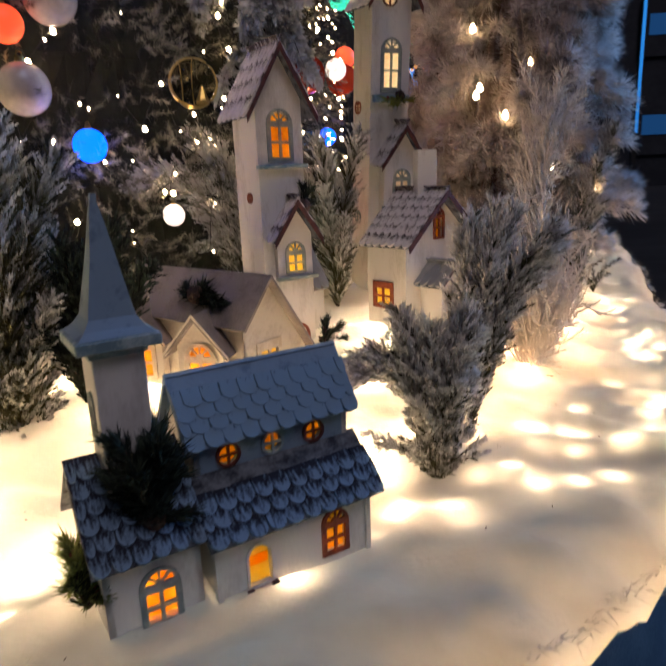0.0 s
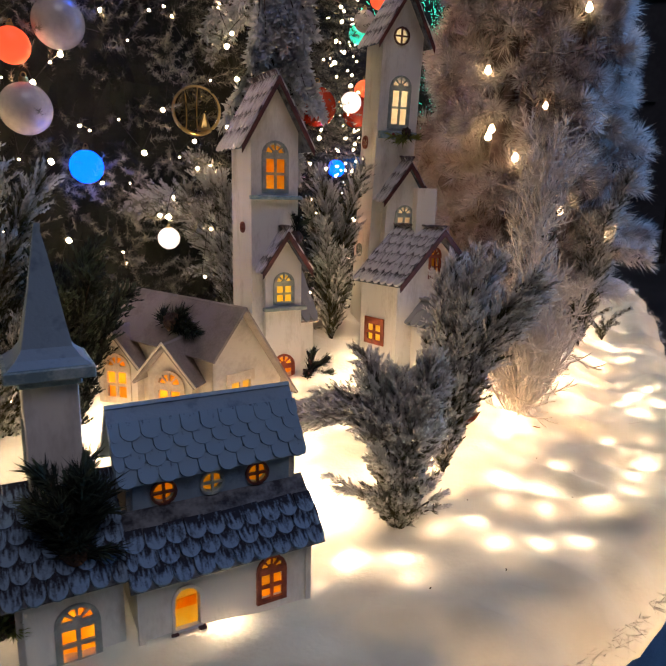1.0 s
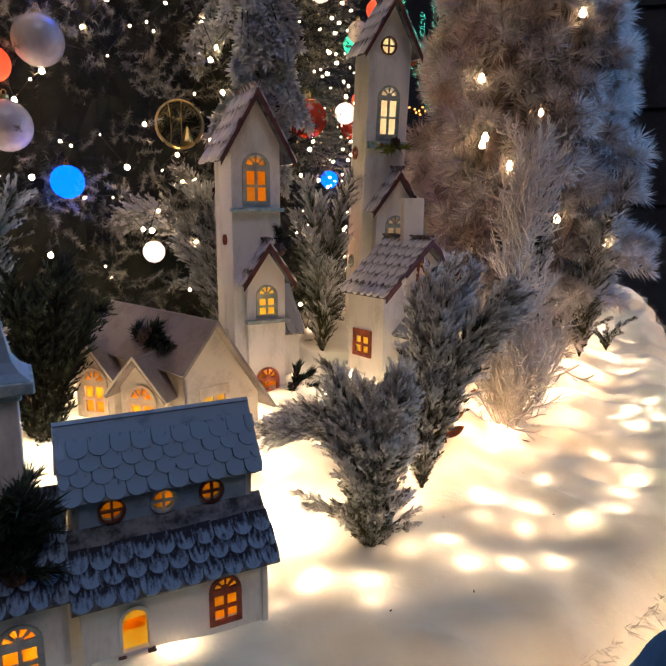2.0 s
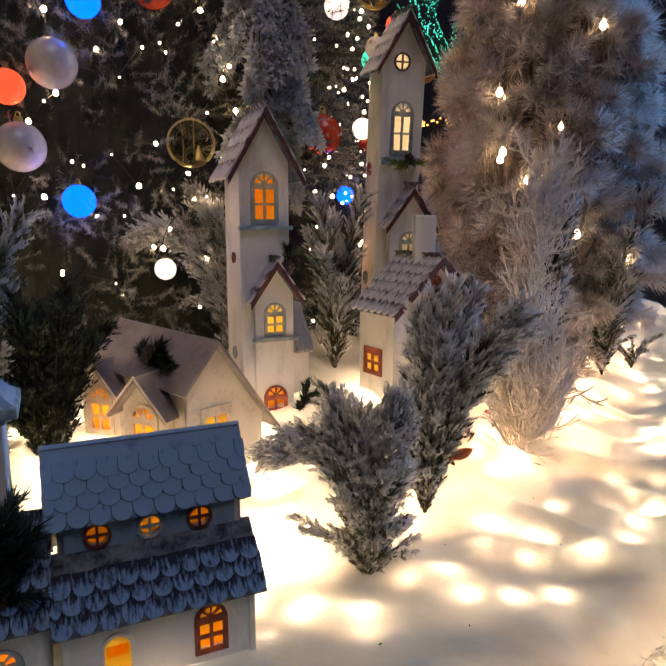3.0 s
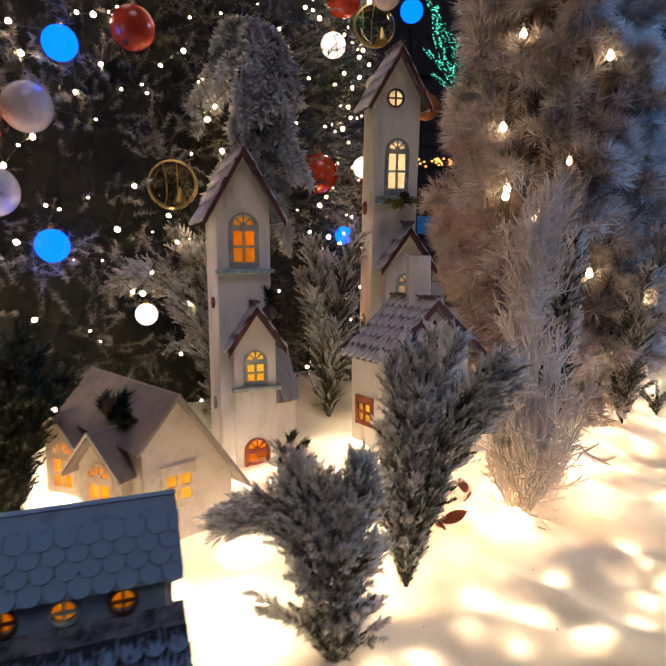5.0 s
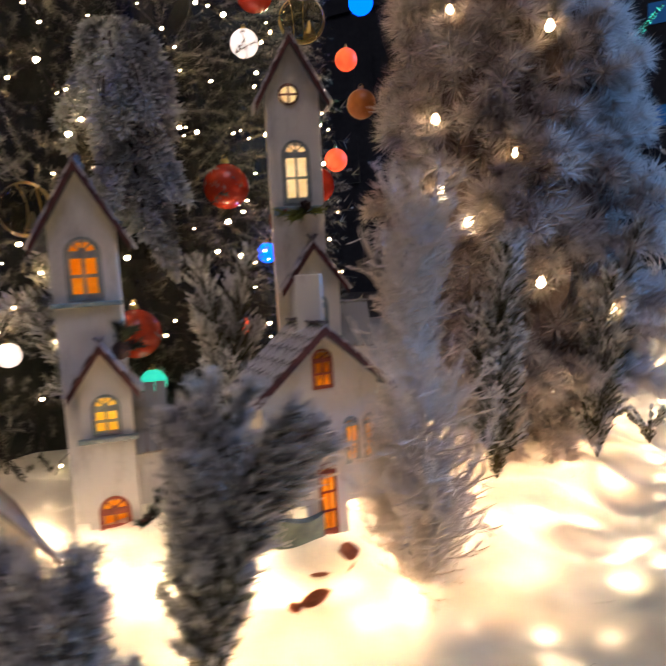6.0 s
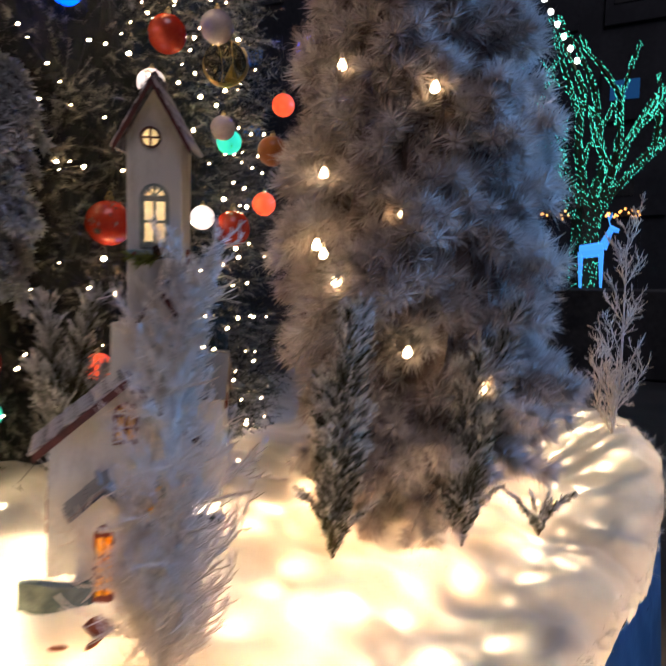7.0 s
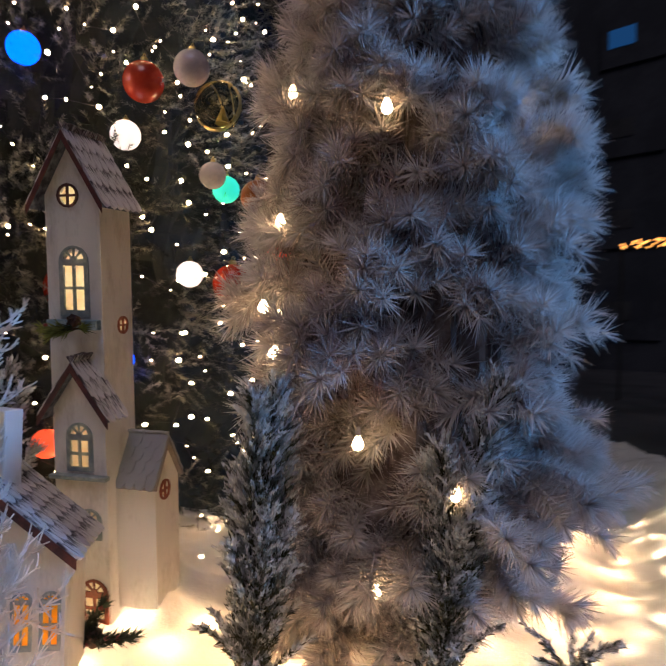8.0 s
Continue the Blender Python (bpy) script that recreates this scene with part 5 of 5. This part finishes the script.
NEON = glowing("blue_tube", (0.03, 0.3, 0.9), 0.8)
BULB_FAR = glowing("white_bulb_far", (1.0, 0.95, 0.9), 6.0)


def lit_tree(x, y, height, seed):
    th = thing("lit_tree", Matrix.Translation((x, y, -0.47)), "bare street tree wrapped in green and teal light strings", "tree")
    r = random.Random(seed)
    stems = []

    def grow(p, d, ln, rad, level):
        pts, q = [(p.copy(), rad)], p.copy()
        for i in range(5):
            d = (d + Vector((r.gauss(0, 0.13), r.gauss(0, 0.13), 0.05))).normalized()
            q = q + d * ln / 5
            pts.append((q.copy(), rad * (1 - 0.13 * (i + 1))))
            if level and i in (1, 3, 4):
                nd = (d + Vector((r.uniform(-0.8, 0.8), r.uniform(-0.5, 0.5), 0.25))).normalized()
                grow(q, nd, ln * 0.62, rad * 0.5, level - 1)
        stems.append(pts)

    stems.append([((0, 0, 0), 0.2), ((0, 0, height * 0.3), 0.2), ((0.02, 0, height * 0.48), 0.24)])
    for a in range(8):
        lean = -0.85 + 1.7 * a / 7
        grow(Vector((lean * 0.14, 0, height * 0.45)), Vector((lean * 0.75, r.uniform(-0.35, 0.35), 0.9)).normalized(), height * (0.4 - 0.08 * abs(lean)), 0.075, 1)
    tubes("limb", stems, BARK, th, sides=5)
    bm = bmesh.new()
    pts = []
    for path in stems:
        for (p, ra), (q, rb) in zip(path, path[1:]):
            p, q = Vector(p), Vector(q)
            for k in range(max(1, int((q - p).length * (85 if ra < 0.1 else 190)))):
                u = r.random()
                o = Vector((r.gauss(0, 1), r.gauss(0, 1), 0)).normalized() * (ra + 0.02)
                pts.append(p.lerp(q, u) + o)
    verts, faces = [], []
    for c in pts:
        s = r.uniform(0.0055, 0.0095)
        b = len(verts)
        verts += [tuple(c + Vector(v) * s) for v in ((1, 0, 0), (-1, 0, 0), (0, 1, 0), (0, -1, 0), (0, 0, 1), (0, 0, -1))]
        faces += [tuple(b + i for i in f) for f in ((0, 2, 4), (2, 1, 4), (1, 3, 4), (3, 0, 4), (2, 0, 5), (1, 2, 5), (3, 1, 5), (0, 3, 5))]
    bm.free()
    me = bpy.data.meshes.new("led")
    me.from_pydata(verts, [], faces)
    me.materials.append(LIT_GREEN)
    ob = new("led", me)
    ob.parent = th
    tagged(ob, "countless green lights", kind="stuff")


lit_tree(-0.2, 11.9, 5.6, 101)


def deer(x, y):
    """A standing deer figure made of blue lights, one plain mesh."""
    bm = bmesh.new()

    def limb(a, b, ra, rb):
        a, b = Vector(a), Vector(b)
        m = Matrix.Translation((a + b) / 2) @ (b - a).to_track_quat("Z", "Y").to_matrix().to_4x4()
        bmesh.ops.create_cone(bm, cap_ends=True, segments=8, radius1=ra, radius2=rb, depth=(b - a).length, matrix=m)

    limb((-0.3, 0, 0.75), (0.25, 0, 0.8), 0.13, 0.15)
    limb((0.22, 0, 0.82), (0.4, 0, 1.2), 0.11, 0.06)
    limb((0.36, 0, 1.22), (0.58, 0, 1.16), 0.07, 0.04)
    for px, py in ((-0.28, 0.07), (-0.28, -0.07), (0.2, 0.07), (0.2, -0.07)):
        limb((px, py, 0.74), (px + 0.03, py, 0.0), 0.06, 0.025)
    for s in (-1, 1):
        limb((0.38, 0.03 * s, 1.26), (0.3, 0.14 * s, 1.5), 0.014, 0.01)
        limb((0.34, 0.09 * s, 1.38), (0.42, 0.16 * s, 1.5), 0.011, 0.008)
    ob = part("deer_figure", bm, DEER_BLUE, None)
    ob.matrix_world = Matrix.Translation((x, y, 0.88)) @ Matrix.Diagonal((0.62, 0.62, 0.76, 1))
    tagged(ob, "glowing blue light-up deer figure on a planter", "deer figure")


deer(0.0, 11.2)
bm = bmesh.new()
box(bm, -0.9, 1.4, 10.9, 11.5, -0.47, 0.88)
tagged(part("planter_wall", bevelled(bm, 0.04), PAVING, None), "dark stone planter under the deer figure", "planter")


def building():
    th = thing("office_building", pose(-8, 24, -0.47), "dark office building across the square with dim blue windows", "building")
    bm = bmesh.new()
    box(bm, -16, 26, 0, 8, 0, 17)
    part("wall", bm, FACADE, th)
    r = random.Random(7)
    for floor in range(5):
        for i in range(13):
            x, z = -14 + 3 * i, 1.2 + 3.2 * floor
            lit = r.random() < 0.3
            bm = bmesh.new()
            box(bm, x - 0.08, x + 2.08, -0.08, 0, z - 0.12, z + 1.62)
            win = part("window", bm, FACADE, th)
            bm = bmesh.new()
            box(bm, x + 0.2, x + 1.1, -0.1, -0.02, z + 0.55, z + 1.2)
            part("pane", bm, WINDOW_BLUE if lit else PAVING, win)


building()


def overhead_string():
    th = thing("bulb_string", Matrix(), "string of white bulbs hung high over the square", "string lights")
    p0, p1 = Vector((-1.95, 11.9, 8.0)), Vector((-0.45, 11.9, 4.75))
    pts = [p0.lerp(p1, i / 13) - Vector((0, 0, 0.15 * math.sin(math.pi * i / 13))) for i in range(14)]
    tubes("wire", [[(q, 0.008) for q in pts]], WIRE, th)
    for q in pts:
        bm = bmesh.new()
        bmesh.ops.create_icosphere(bm, subdivisions=2, radius=0.05, matrix=Matrix.Translation(q - Vector((0, 0, 0.08))))
        part("bulb", bm, BULB_FAR, th, smooth=True)


overhead_string()
th = thing("lit_rail", Matrix(), "railing wound with orange lights across the square", "railing")
tubes("rail", [[((-2.6, 12.6, 2.2), 0.03), ((0.6, 12.6, 2.2), 0.03)]], WIRE, th)
rr = random.Random(8)
bm = bmesh.new()
for i in range(90):
    bmesh.ops.create_icosphere(bm, subdivisions=1, radius=0.022, matrix=Matrix.Translation((rr.uniform(-2.6, 0.6), 12.55, 2.23 + rr.uniform(-0.07, 0.07))))
tagged(part("led", bm, ORANGE_LED, th), "orange lights", kind="stuff")
for x in (-2.6, -1.0, 0.6):
    tubes("post", [[((x, 12.6, -0.47), 0.03), ((x, 12.6, 2.2), 0.03)]], WIRE, th)
th = thing("light_pole", Matrix.Translation((3.58, 10.5, -0.47)), "slim pole with a blue light tube", "lamp post")
tubes("pole", [[((0, 0.05, 0), 0.05), ((0, 0.05, 4.2), 0.04)]], WIRE, th)
tubes("tube", [[((0, 0, 1.3), 0.022), ((0, 0, 4.2), 0.022)]], NEON, th, sides=8)

lay_shingles()
